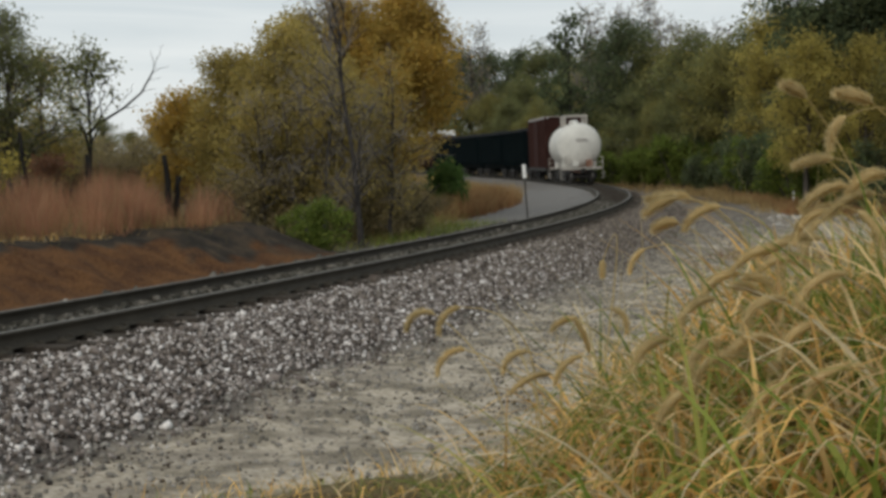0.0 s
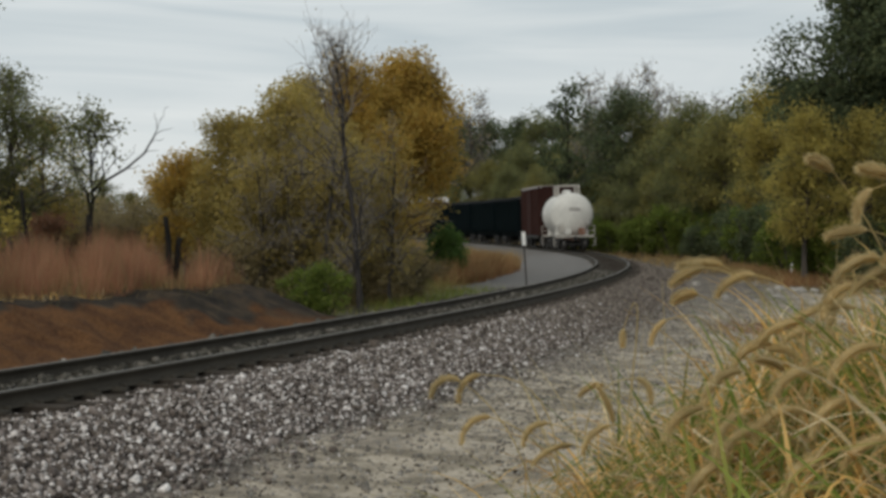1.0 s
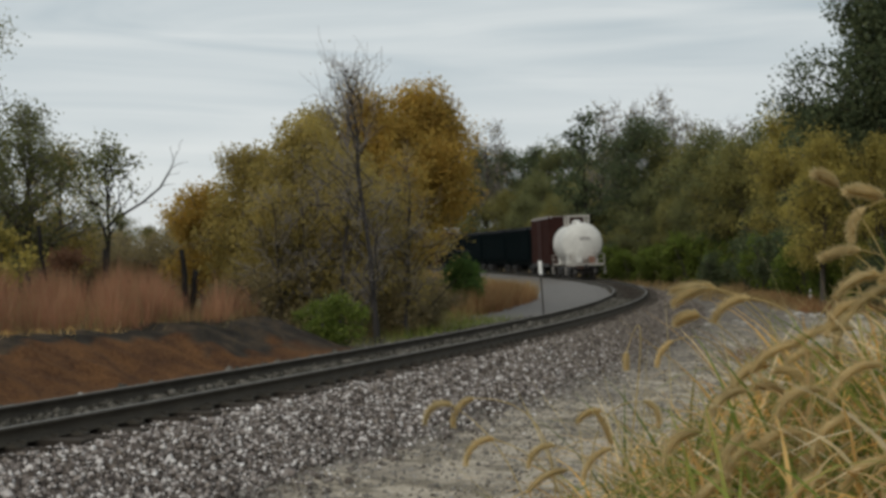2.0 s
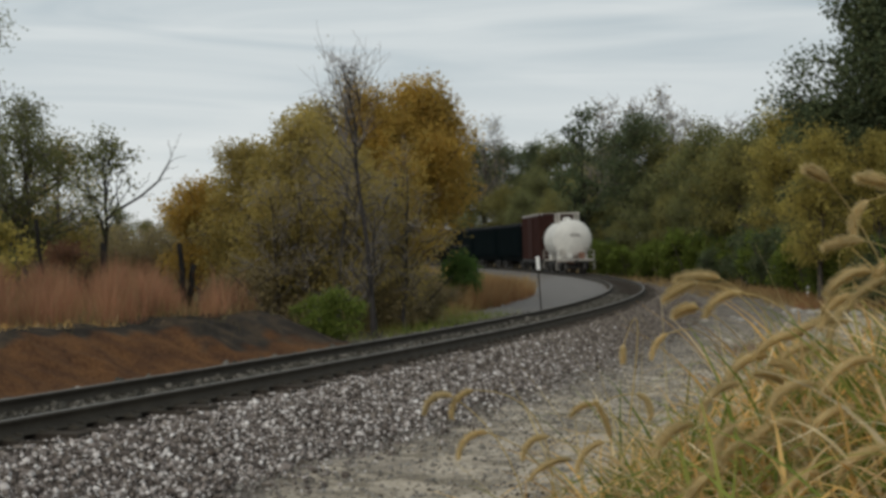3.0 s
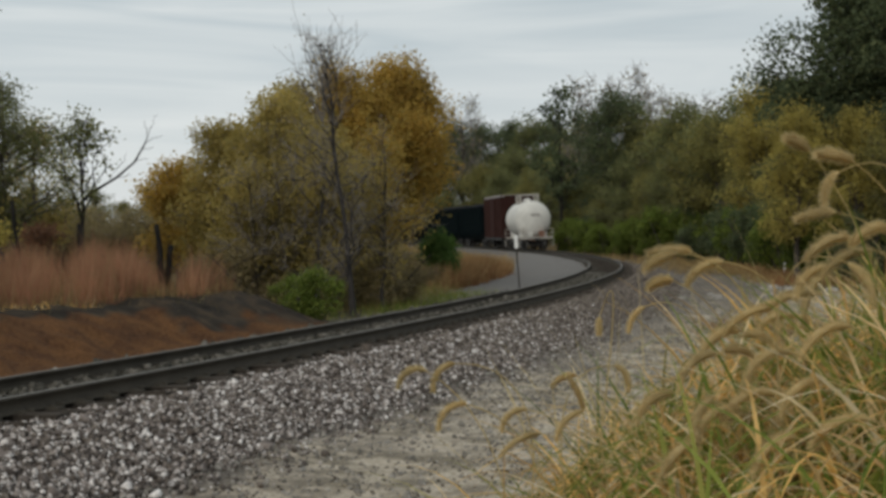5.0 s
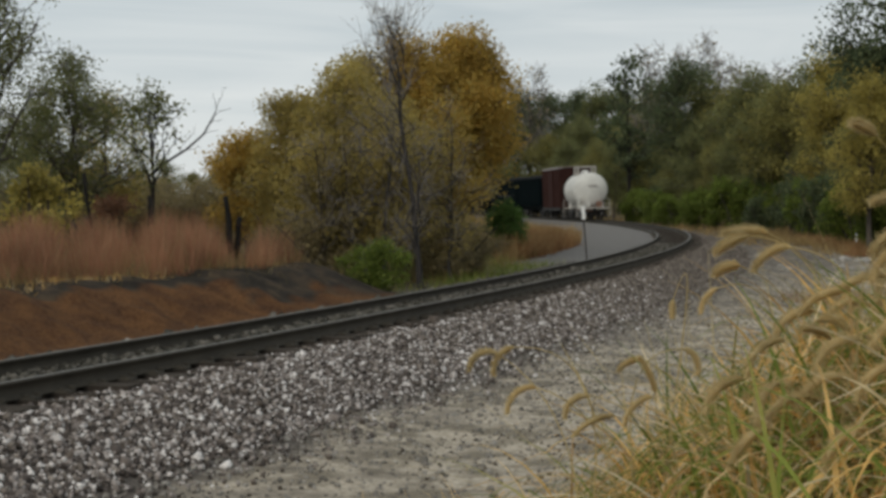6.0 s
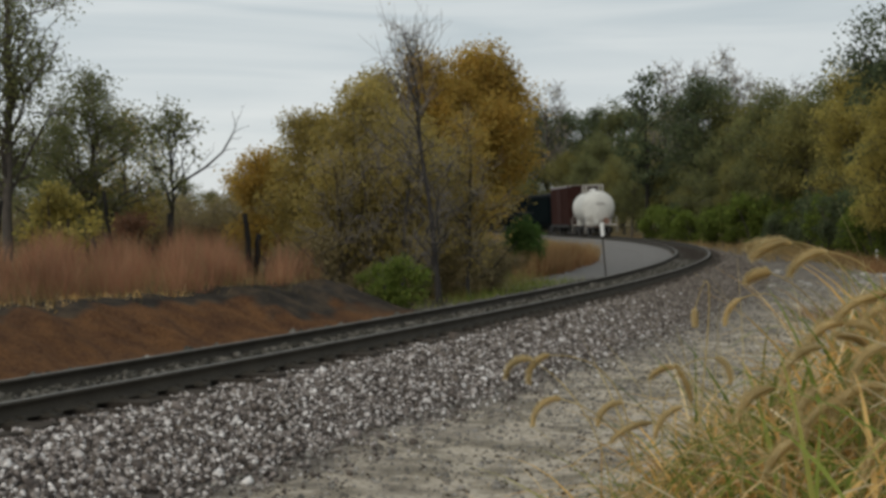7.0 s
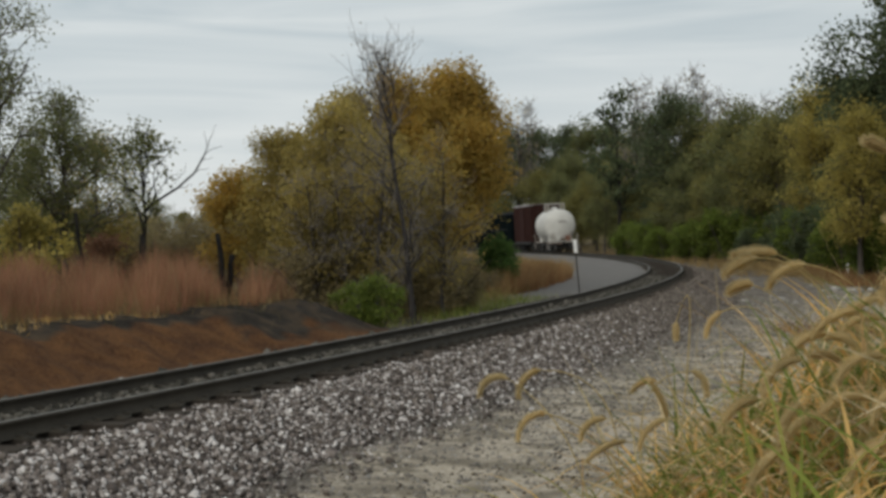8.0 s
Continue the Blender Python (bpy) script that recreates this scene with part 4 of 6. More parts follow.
def tree(name, label, category, height_m, half_w, crown_from, leaf_mat, bark=None, leaves=6000, leaf=0.1, limbs=12, twigs=6,
         trunk_r=0.1, lean=(0.0, 0.0), seed=1, clump=0.28, peak=0.55, stems=1, group="", twig_r=0.006, depth=1.0, bare_top=0.0, fullness=1.0):
    """A tree at the origin: tapered trunk, limbs, branchlets and a crown of leaf clumps with gaps."""
    rng = np.random.default_rng(seed)
    bark = bark or M_BARK
    thing = tagged(new(name), label, category, group)
    wood, fine, tips = [], [], []
    H = height_m
    for st in range(stems):
        foot = np.array([0.0, 0.0, -0.15]) + (rng.normal(scale=0.25 * half_w, size=3) * [1, 1, 0] if stems > 1 else 0)
        top = np.array([lean[0], lean[1], H * rng.uniform(0.8, 0.9)]) + (rng.normal(scale=0.35 * half_w, size=3) * [1, 1, 0.2] if stems > 1 else 0)
        n = 9
        t = np.linspace(0, 1, n)[:, None]
        P = foot + (top - foot) * t
        P[1:] += np.cumsum(rng.normal(scale=0.012 * H, size=(n - 1, 3)) * [1, 1, 0.2], 0) * 0.6
        R = trunk_r * (1.25 - t[:, 0]) ** 0.9 * 0.9 + 0.006
        R[0] *= 1.35
        wood.append(list(zip(P, R)))
        for k in range(max(3, limbs // stems)):
            f = rng.uniform(max(0.12, crown_from / H * 0.8), 0.97)
            i = f * (n - 1)
            a = P[int(i)] + (P[min(n - 1, int(i) + 1)] - P[int(i)]) * (i - int(i))
            ra = max(0.012, 0.45 * float(np.interp(f, t[:, 0], R)))
            zt = crown_from + (H - crown_from) * min(1.0, max(0.04, f + rng.uniform(-0.12, 0.2)))
            u = (zt - crown_from) / (H - crown_from)
            wide = half_w * (max(0.0, math.sin(math.pi * min(0.98, max(0.03, u ** (math.log(0.5) / math.log(peak)))))) ** 0.55)
            az = rng.uniform(0, math.tau)
            rr = wide * rng.uniform(0.45, 1.12)
            b = np.array([lean[0] * u + rr * math.cos(az), lean[1] * u + depth * rr * math.sin(az), zt])
            path = curved(rng, a, b, 0.08 * H * rng.uniform(-0.2, 1), 0.02 * H, ra, 0.008 + 0.1 * ra, 6)
            wood.append(path)
            for q in range(twigs):
                g = rng.uniform(0.3, 1.0) * 5
                p = np.asarray(path[int(g)][0]) if g < 5 else np.asarray(path[-1][0])
                out = rng.normal(size=3) * [1, 1, 0.75] + (b - a) / (np.linalg.norm(b - a) + 1e-6) * 0.8 + np.array([0, 0, 0.35])
                out /= np.linalg.norm(out)
                e = p + out * rng.uniform(0.12, 0.3) * (0.5 * half_w + 0.12 * H)
                fine.append(curved(rng, p, e, 0.0, 0.01 * H, max(twig_r * 1.6, 0.25 * ra), twig_r, 4))
                tips.append((p + (e - p) * 0.45, 0.8))
                tips.append((e, 1.0))
                if bare_top:
                    for _ in range(3):
                        o2 = out + rng.normal(size=3) * 0.7 + np.array([0, 0, 0.4])
                        e2 = e + o2 / np.linalg.norm(o2) * rng.uniform(0.2, 0.5) * bare_top
                        fine.append(curved(rng, p + (e - p) * rng.uniform(0.5, 1), e2, 0, 0.01, twig_r, twig_r * 0.5, 3))
    if limbs <= 20 and stems == 1:
        for path in wood[1:]:
            V, Q = tube_arrays([path], 6)
            br = new("branch", tri_mesh("branch", V, Q, bark, smooth_shade=True))
            br.parent = thing
        wood = wood[:1]
    V, Q = tube_arrays(wood, 7)
    tr = new("trunk", tri_mesh("trunk", V, Q, bark, smooth_shade=True))
    tr.parent = thing
    V, Q = tube_arrays(fine, 4)
    tw = new("twig_crown", tri_mesh("twig_crown", V, Q, M_TWIG if bare_top else bark, smooth_shade=True))
    tw.parent = thing
    tagged(tw, kind="stuff")
    if leaves:
        C = np.array([p for p, _ in tips])
        keep = rng.random(len(C)) < fullness
        C = C[keep] if keep.sum() > 3 else C
        idx = rng.integers(0, len(C), leaves)
        off = rng.normal(size=(leaves, 3))
        off *= (rng.random((leaves, 1)) ** 0.45) / np.linalg.norm(off, axis=1)[:, None]
        P = C[idx] + off * clump * 1.9 * [1, 1, 0.8]
        P[:, 2] = np.maximum(P[:, 2], 0.02)
        V, Q = leaf_arrays(rng, P, leaf)
        cr = new("crown", tri_mesh("crown", V, Q, leaf_mat))
        cr.parent = thing
        tagged(cr, kind="stuff")
    return thing


def plant(ob, bearing, dist, turn=0.0, scale=1.0, sink=0.0):
    x, y = polar(bearing, dist)
    ob.matrix_basis = pose(x, y, height(x, y) - sink, 0, 0, turn) @ Matrix.Diagonal((scale, scale, scale, 1))
    return ob


def again(ob, bearing, dist, turn, scale=1.0):
    x, y = polar(bearing, dist)
    c = copy_thing(ob, pose(x, y, height(x, y), 0, 0, turn))
    c.scale = (scale, scale, scale)
    return c


# the clump inside the curve
plant(tree("maple_tree", "ochre autumn tree beside the track", "tree", 8.0, 2.55, 2.3, M_LEAF_ORANGE, leaves=46000, leaf=0.1, limbs=74, twigs=8, trunk_r=0.13, seed=11, clump=0.36, peak=0.62), -1.4, 50)
plant(tree("maple_tree", "orange and ochre tree in the trackside clump", "tree", 7.4, 2.5, 0.7, M_LEAF_ORANGE, leaves=44000, leaf=0.1, limbs=66, twigs=8, trunk_r=0.1, seed=12, clump=0.36, peak=0.6), -3.7, 48)
plant(tree("ash_tree", "olive-brown tree on the shoulder of the clump", "tree", 6.6, 2.0, 0.6, M_LEAF_OLIVE, leaves=26000, leaf=0.095, limbs=54, twigs=8, trunk_r=0.09, seed=54, clump=0.34, bare_top=0.5, twig_r=0.006), -5.7, 46)
plant(tree("ash_tree", "olive-yellow thinning tree in the trackside clump", "tree", 5.4, 2.0, 0.5, M_LEAF_OLIVE, leaves=26000, leaf=0.085, limbs=50, twigs=8, trunk_r=0.09, seed=13, clump=0.32, bare_top=0.5, twig_r=0.005), -6.2, 39)
plant(tree("ash_tree", "olive-yellow tree with a low crown", "tree", 4.8, 1.9, 0.3, M_LEAF_OLIVE, leaves=22000, leaf=0.085, limbs=44, twigs=7, trunk_r=0.08, seed=14, clump=0.3, bare_top=0.4, twig_r=0.005), -8.4, 40.5)
snag = tree("dead_tree", "leafless grey dead tree with fine twigs", "tree", 6.9, 1.5, 0.8, M_LEAF_BROWN, bark=M_DEADBARK, leaves=300, leaf=0.05, limbs=28, twigs=7, trunk_r=0.066, lean=(-0.75, 0.1), seed=15, clump=0.4, bare_top=1.0, peak=0.5, twig_r=0.0042)
plant(snag, -3.05, 33.5)
plant(tree("dead_tree", "small leafless grey tree in the clump", "tree", 4.9, 1.5, 0.3, M_LEAF_OLIVE, bark=M_DEADBARK, leaves=3000, leaf=0.06, limbs=34, twigs=6, trunk_r=0.05, lean=(0.3, 0.1), seed=25, clump=0.35, bare_top=0.8, peak=0.5, twig_r=0.0036), -4.7, 35)
plant(tree("dead_tree", "slender leafless tree with withered leaves", "tree", 5.1, 1.2, 0.3, M_LEAF_OLIVE, bark=M_DEADBARK, leaves=3200, leaf=0.06, limbs=32, twigs=6, trunk_r=0.05, lean=(0.1, 0.1), seed=26, clump=0.35, bare_top=0.8, peak=0.5, twig_r=0.0036), -1.75, 36)
plant(tree("dead_tree", "bare grey thicket tree before the olive trees", "tree", 4.3, 1.5, 0.2, M_LEAF_BROWN, bark=M_DEADBARK, leaves=1600, leaf=0.06, limbs=34, twigs=7, trunk_r=0.04, lean=(-0.2, 0.0), seed=27, clump=0.35, bare_top=0.8, peak=0.5, twig_r=0.005, stems=2), -6.6, 36)
plant(tree("ash_tree", "low olive-leaved tree in the clump", "tree", 4.6, 2.0, 0.2, M_LEAF_OLIVE, leaves=20000, leaf=0.075, limbs=44, twigs=7, trunk_r=0.06, seed=51, clump=0.3, bare_top=0.4, twig_r=0.005), -4.1, 37.5)
plant(tree("ash_tree", "low ochre-leaved tree in the clump", "tree", 4.6, 1.35, 0.2, M_LEAF_ORANGE, leaves=14000, leaf=0.075, limbs=36, twigs=7, trunk_r=0.06, seed=52, clump=0.27, bare_top=0.3, twig_r=0.005), -2.0, 38.5)
plant(tree("ash_tree", "low yellow-olive tree at the clump's edge", "tree", 3.6, 1.7, 0.2, M_LEAF_OLIVE, leaves=15000, leaf=0.075, limbs=36, twigs=7, trunk_r=0.06, seed=53, clump=0.27), -7.2, 37)
plant(tree("sumac_shrub", "orange-leaved shrub at the clump's edge", "shrub", 3.7, 1.5, 0.3, M_LEAF_ORANGE, leaves=13000, leaf=0.085, limbs=30, twigs=6, trunk_r=0.05, seed=16, clump=0.27, stems=3), -10.2, 42)
green_bush = tree("green_bush", "bright green bush by the rails", "bush", 1.35, 0.7, 0.05, M_LEAF_BRIGHT, leaves=5500, leaf=0.06, limbs=24, twigs=6, trunk_r=0.02, seed=17, clump=0.17, stems=5)
plant(green_bush, -4.8, 30.0, 0, 0.92, 0.25)
again(green_bush, -5.6, 30.6, 140, 0.65)
plant(tree("green_bush", "dense fresh green bush under the ochre tree", "bush", 1.9, 0.85, 0.1, M_LEAF_DEEP, leaves=7000, leaf=0.09, limbs=24, twigs=6, trunk_r=0.04, seed=18, clump=0.2, stems=4), 0.4, 50)


def twig_fan(parent, foot, spread, reach, seed):
    """A broom of thin upright leafless branches, forking twice."""
    rng = np.random.default_rng(seed)
    paths = []
    for k in range(11):
        az = -1 + 2 * (k + rng.uniform(0.2, 0.8)) / 11
        a = np.asarray(foot) + [0, 0, rng.uniform(-1.2, 0.0)]
        e = a + [spread * az, rng.uniform(-0.5, 0.5) * spread, reach * rng.uniform(0.75, 1.1) * (1 - 0.25 * abs(az))]
        main = curved(rng, a, e, 0, 0.04, 0.017, 0.005, 6)
        paths.append(main)
        for _ in range(6):
            i = rng.integers(2, 6)
            p = np.asarray(main[i][0])
            d = (e - a) / np.linalg.norm(e - a) + rng.normal(scale=0.5, size=3)
            q = p + d * rng.uniform(0.25, 0.6)
            paths.append(curved(rng, p, q, 0, 0.02, 0.006, 0.003, 4))
    V, Q = tube_arrays(paths, 4)
    ob = new("twig_fan", tri_mesh("twig_fan", V, Q, M_TWIG, smooth_shade=True))
    ob.parent = parent
    return tagged(ob, "broom of fine leafless top branches", kind="stuff")


twig_fan(snag, (-0.75, 0.1, 5.6), 0.95, 1.9, 4)
brush = tree("brush", "tangled dull brown brush under the trees", "shrub", 1.7, 1.3, 0.1, M_LEAF_BROWN, bark=M_DEADBARK, leaves=8500, leaf=0.065, limbs=26, twigs=7, trunk_r=0.03, seed=19, clump=0.25, stems=4, bare_top=0.3, twig_r=0.004)
plant(brush, -2.4, 37)
for b, d, tn, sc in ((-4.2, 36.5, 60, 0.9), (-1.0, 39, 130, 0.8), (-6.6, 36.5, 200, 1.0), (-8.6, 37, 280, 0.9), (-12.0, 58, 20, 1.5), (-13.6, 60, 90, 1.6), (-15.2, 57, 150, 1.5), (-17.0, 60, 210, 1.6), (-19.5, 56, 330, 1.6), (-10.6, 60, 75, 1.8)):
    again(brush, b, d, tn, sc)

# left, behind the red grass
plant(tree("oak_tree", "half-bare oak with dull green leaves", "tree", 6.3, 2.7, 1.2, M_LEAF_GREEN, leaves=10500, leaf=0.095, limbs=48, twigs=8, trunk_r=0.12, seed=21, clump=0.34, fullness=0.6, bare_top=0.4, twig_r=0.006), -17.3, 46)
plant(tree("oak_tree", "tall thinning oak at the wood's edge", "tree", 10.5, 2.7, 2.5, M_LEAF_GREEN, leaves=9000, leaf=0.095, limbs=44, twigs=8, trunk_r=0.16, seed=23, clump=0.32, fullness=0.7), -20.6, 42)
plant(tree("hickory_tree", "yellowing low tree behind the red grass", "tree", 5.4, 2.2, 0.8, M_LEAF_OLIVE, leaves=7000, leaf=0.09, limbs=34, twigs=7, trunk_r=0.09, seed=24, clump=0.3, fullness=0.75), -15.9, 50)
plant(tree("hickory_tree", "dull green low tree behind the red grass", "tree", 5.6, 2.5, 0.6, M_LEAF_GREEN, leaves=13000, leaf=0.09, limbs=40, twigs=7, trunk_r=0.09, seed=29, clump=0.3, fullness=0.85), -18.6, 52)
plant(tree("yellow_shrub", "bright yellow-leaved shrub behind the grass", "shrub", 2.9, 1.1, 0.5, M_LEAF_YELLOW, leaves=2600, leaf=0.13, limbs=16, twigs=6, trunk_r=0.04, seed=27, clump=0.22, stems=3), -18.7, 37)
plant(tree("red_shrub", "dull red sumac shrub", "shrub", 1.9, 1.0, 0.4, M_LEAF_RED, leaves=1500, leaf=0.085, limbs=14, twigs=6, trunk_r=0.04, seed=28, clump=0.22, stems=3), -15.6, 39)
sapling = tree("sapling", "dark thin sapling with a long bare branch", "tree", 4.75, 1.1, 2.9, M_LEAF_GREEN, bark=M_DARKBARK, leaves=1400, leaf=0.09, limbs=18, twigs=6, trunk_r=0.07, seed=22, clump=0.2)
plant(sapling, -14.2, 36)


def bare_branch(parent):
    rng = np.random.default_rng(3)
    main = [((0.0, 0, 2.55), 0.045), ((0.3, 0, 2.85), 0.04), ((0.95, 0.05, 3.25), 0.034), ((1.42, 0.05, 3.65), 0.027), ((1.72, 0, 4.15), 0.02), ((1.88, 0, 4.6), 0.012)]
    paths = [main]
    for a, e, r in (((0.3, 0, 2.85), (0.42, 0, 3.9), 0.03), ((0.55, 0.02, 3.0), (1.05, 0.1, 3.6), 0.022), ((0.95, 0.05, 3.25), (1.35, 0, 3.3), 0.014), ((1.42, 0.05, 3.65), (1.8, 0.1, 3.75), 0.014),
                    ((1.72, 0, 4.15), (2.15, 0.1, 4.35), 0.012), ((1.78, 0, 4.3), (1.7, 0.05, 4.75), 0.012), ((1.6, 0, 3.95), (1.95, 0, 4.05), 0.012), ((1.05, 0.1, 3.6), (1.2, 0.1, 3.9), 0.01), ((1.86, 0, 4.55), (2.05, 0, 4.9), 0.009)):
        paths.append(curved(rng, a, e, 0, 0.03, r, 0.005, 5))
    V, Q = tube_arrays(paths, 6)
    ob = new("bare_branch", tri_mesh("bare_branch", V, Q, M_DARKBARK, smooth_shade=True))
    ob.parent = parent
    return tagged(ob, "long arching leafless branch")


bare_branch(sapling)

# woods behind the curve and on the outer side
W_GREEN = tree("woodland_tree", "dull green tree in the woods", "tree", 14.0, 5.2, 0.8, M_LEAF_GREEN, leaves=15000, leaf=0.225, limbs=44, twigs=7, trunk_r=0.22, seed=31, clump=0.75, twig_r=0.014)
W_OLIVE = tree("woodland_tree", "olive-yellow autumn tree in the woods", "tree", 13.0, 4.8, 0.7, M_LEAF_WOODOLIVE, leaves=15000, leaf=0.22, limbs=44, twigs=7, trunk_r=0.2, seed=32, clump=0.7, twig_r=0.014)
W_DARK = tree("woodland_tree", "dark green tree in the woods", "tree", 15.0, 5.0, 0.6, M_LEAF_DARK, leaves=16000, leaf=0.225, limbs=46, twigs=7, trunk_r=0.24, seed=33, clump=0.68, twig_r=0.014)
W_BARE = tree("bare_tree", "tall leafless tree above the woods", "tree", 19.0, 3.2, 6.0, M_LEAF_BROWN, bark=M_DEADBARK, leaves=500, leaf=0.25, limbs=30, twigs=7, trunk_r=0.2, seed=34, clump=0.8, bare_top=2.0, twig_r=0.022)
W_YELLOW = tree("woodland_tree", "yellow-olive tree at the wood's edge", "tree", 11.8, 3.9, 0.8, M_LEAF_YELLOW, leaves=16000, leaf=0.16, limbs=44, twigs=7, trunk_r=0.2, seed=35, clump=0.52, twig_r=0.012)
W_SPARSE = tree("woodland_tree", "sparse tree with tufts of dark leaves", "tree", 16.0, 3.8, 5.0, M_LEAF_DARK, bark=M_DARKBARK, leaves=2200, leaf=0.34, limbs=22, twigs=5, trunk_r=0.2, seed=36, clump=0.5, twig_r=0.016, fullness=0.5)
plant(W_GREEN, 3.2, 225)
plant(W_OLIVE, 5.2, 205)
plant(W_DARK, 7.75, 130)
plant(W_BARE, 8.4, 150, 0, 1.08)
plant(W_YELLOW, 13.9, 85, 0, 0.92)
plant(W_SPARSE, 5.6, 135)
WOODS = (
    # far rise behind the train: template, bearing, distance, turn, scale
    (W_DARK, 2.2, 232, 10, 1.32), (W_DARK, 3.6, 240, 80, 1.36), (W_GREEN, 4.6, 236, 140, 1.42), (W_DARK, 5.4, 240, 200, 1.36), (W_GREEN, 6.3, 232, 260, 1.42),
    (W_DARK, 1.0, 236, 300, 1.36), (W_GREEN, -0.2, 240, 20, 1.2), (W_OLIVE, -1.4, 236, 55, 1.15), (W_GREEN, -2.6, 240, 100, 1.1), (W_OLIVE, 7.4, 225, 160, 1.2),
    (W_OLIVE, 2.4, 205, 30, 0.95), (W_GREEN, 3.9, 200, 70, 0.95), (W_GREEN, 1.0, 215, 110, 1.0), (W_OLIVE, 6.4, 185, 150, 1.0), (W_GREEN, 5.8, 170, 190, 0.85),
    (W_OLIVE, 4.7, 185, 230, 0.85), (W_GREEN, 7.0, 160, 270, 0.9), (W_OLIVE, 4.0, 172, 15, 0.6), (W_GREEN, 3.2, 180, 95, 0.7), (W_GREEN, 5.0, 160, 300, 0.6),
    (W_BARE, 1.6, 215, 30, 1.25), (W_BARE, 6.5, 155, 75, 1.05), (W_BARE, 9.9, 140, 120, 0.86), (W_BARE, 11.2, 135, 165, 0.8), (W_BARE, 10.5, 128, 210, 0.78), (W_BARE, 12.0, 118, 250, 0.74), (W_BARE, 9.2, 136, 290, 0.88), (W_BARE, 7.5, 150, 330, 1.0),
    # outer side of the curve
    (W_GREEN, 8.9, 128, 40, 0.92), (W_OLIVE, 9.9, 124, 85, 0.95), (W_GREEN, 10.9, 118, 130, 0.9), (W_OLIVE, 11.8, 112, 175, 0.92), (W_GREEN, 12.7, 105, 220, 0.85),
    (W_OLIVE, 12.2, 98, 265, 0.8), (W_YELLOW, 15.0, 84, 310, 0.9), (W_OLIVE, 6.3, 138, 355, 0.62), (W_GREEN, 8.2, 118, 25, 0.55), (W_OLIVE, 9.3, 112, 66, 0.55),
    (W_GREEN, 10.4, 106, 111, 0.55), (W_DARK, 11.5, 100, 156, 0.42), (W_OLIVE, 13.2, 90, 201, 0.5), (W_DARK, 14.4, 80, 246, 0.42), (W_GREEN, 16.2, 95, 291, 0.9),
    (W_OLIVE, 7.2, 126, 333, 0.4), (W_DARK, 12.6, 92, 12, 0.36), (W_OLIVE, 17.8, 90, 50, 1.0), (W_GREEN, 19.5, 88, 90, 1.0), (W_GREEN, 21.5, 92, 130, 1.0),
    # low line of trees far to the left
    (W_OLIVE, -12.5, 125, 20, 0.36), (W_GREEN, -13.6, 120, 60, 0.38), (W_OLIVE, -14.8, 128, 100, 0.4), (W_GREEN, -16.0, 122, 140, 0.42), (W_OLIVE, -17.4, 126, 180, 0.45),
    (W_GREEN, -18.8, 120, 220, 0.5), (W_OLIVE, -11.4, 130, 260, 0.4), (W_GREEN, -10.2, 130, 300, 0.42), (W_GREEN, -20.5, 118, 340, 0.55), (W_OLIVE, -8.5, 140, 15, 0.45),
    (W_GREEN, -22.5, 110, 33, 0.6), (W_OLIVE, -6.5, 150, 71, 0.5), (W_GREEN, -4.6, 160, 99, 0.55),
)
for ob, b, d, tn, sc in WOODS:
    again(ob, b, d, tn, sc)
big = tree("dark_oak_tree", "large dark green oak standing over the verge", "tree", 14.4, 5.4, 4.0, M_LEAF_DARK, bark=M_DARKBARK, leaves=52000, leaf=0.17, limbs=70, twigs=9, trunk_r=0.28, seed=41, clump=0.5, peak=0.5, twig_r=0.01)
plant(big, 17.75, 64)
again(W_YELLOW, 15.3, 60, 77, 0.62)
again(W_YELLOW, 17.6, 59, 177, 0.6)
again(W_OLIVE, 19.6, 57, 27, 0.55)
again(W_OLIVE, 16.4, 70, 222, 0.6)
again(big, 21.2, 60, 130, 1.0)
again(big, 24.5, 62, 230, 1.0)
SHRUB = tree("green_shrub", "fresh green shrub at the foot of the woods", "shrub", 3.7, 2.2, 0.2, M_LEAF_BRIGHT, leaves=5000, leaf=0.17, limbs=26, twigs=6, trunk_r=0.05, seed=42, clump=0.34, stems=4)
plant(SHRUB, 9.9, 104)
for b, d, tn, sc in ((7.3, 112, 40, 0.7), (8.2, 108, 90, 0.75), (9.0, 106, 140, 0.85), (10.7, 103, 190, 1.0), (11.6, 98, 240, 0.95), (6.6, 118, 290, 0.8), (14.4, 68, 33, 0.75), (15.5, 62, 77, 0.7), (16.4, 60, 120, 0.75), (13.0, 80, 160, 0.9), (5.95, 125, 210, 0.85)):
    again(SHRUB, b, d, tn, sc)
DSHRUB = tree("dark_shrub", "dark green shrub in the shade of the woods", "shrub", 3.2, 2.0, 0.2, M_LEAF_DARK, leaves=4500, leaf=0.16, limbs=24, twigs=6, trunk_r=0.05, seed=43, clump=0.32, stems=4)
plant(DSHRUB, 12.6, 84)
for b, d, tn, sc in ((13.6, 76, 40, 1.0), (17.4, 57, 220, 0.8), (19.0, 58, 280, 1.0), (11.0, 92, 340, 0.7), (6.9, 122, 20, 1.0), (20.8, 58, 70, 1.1)):
    again(DSHRUB, b, d, tn, sc)

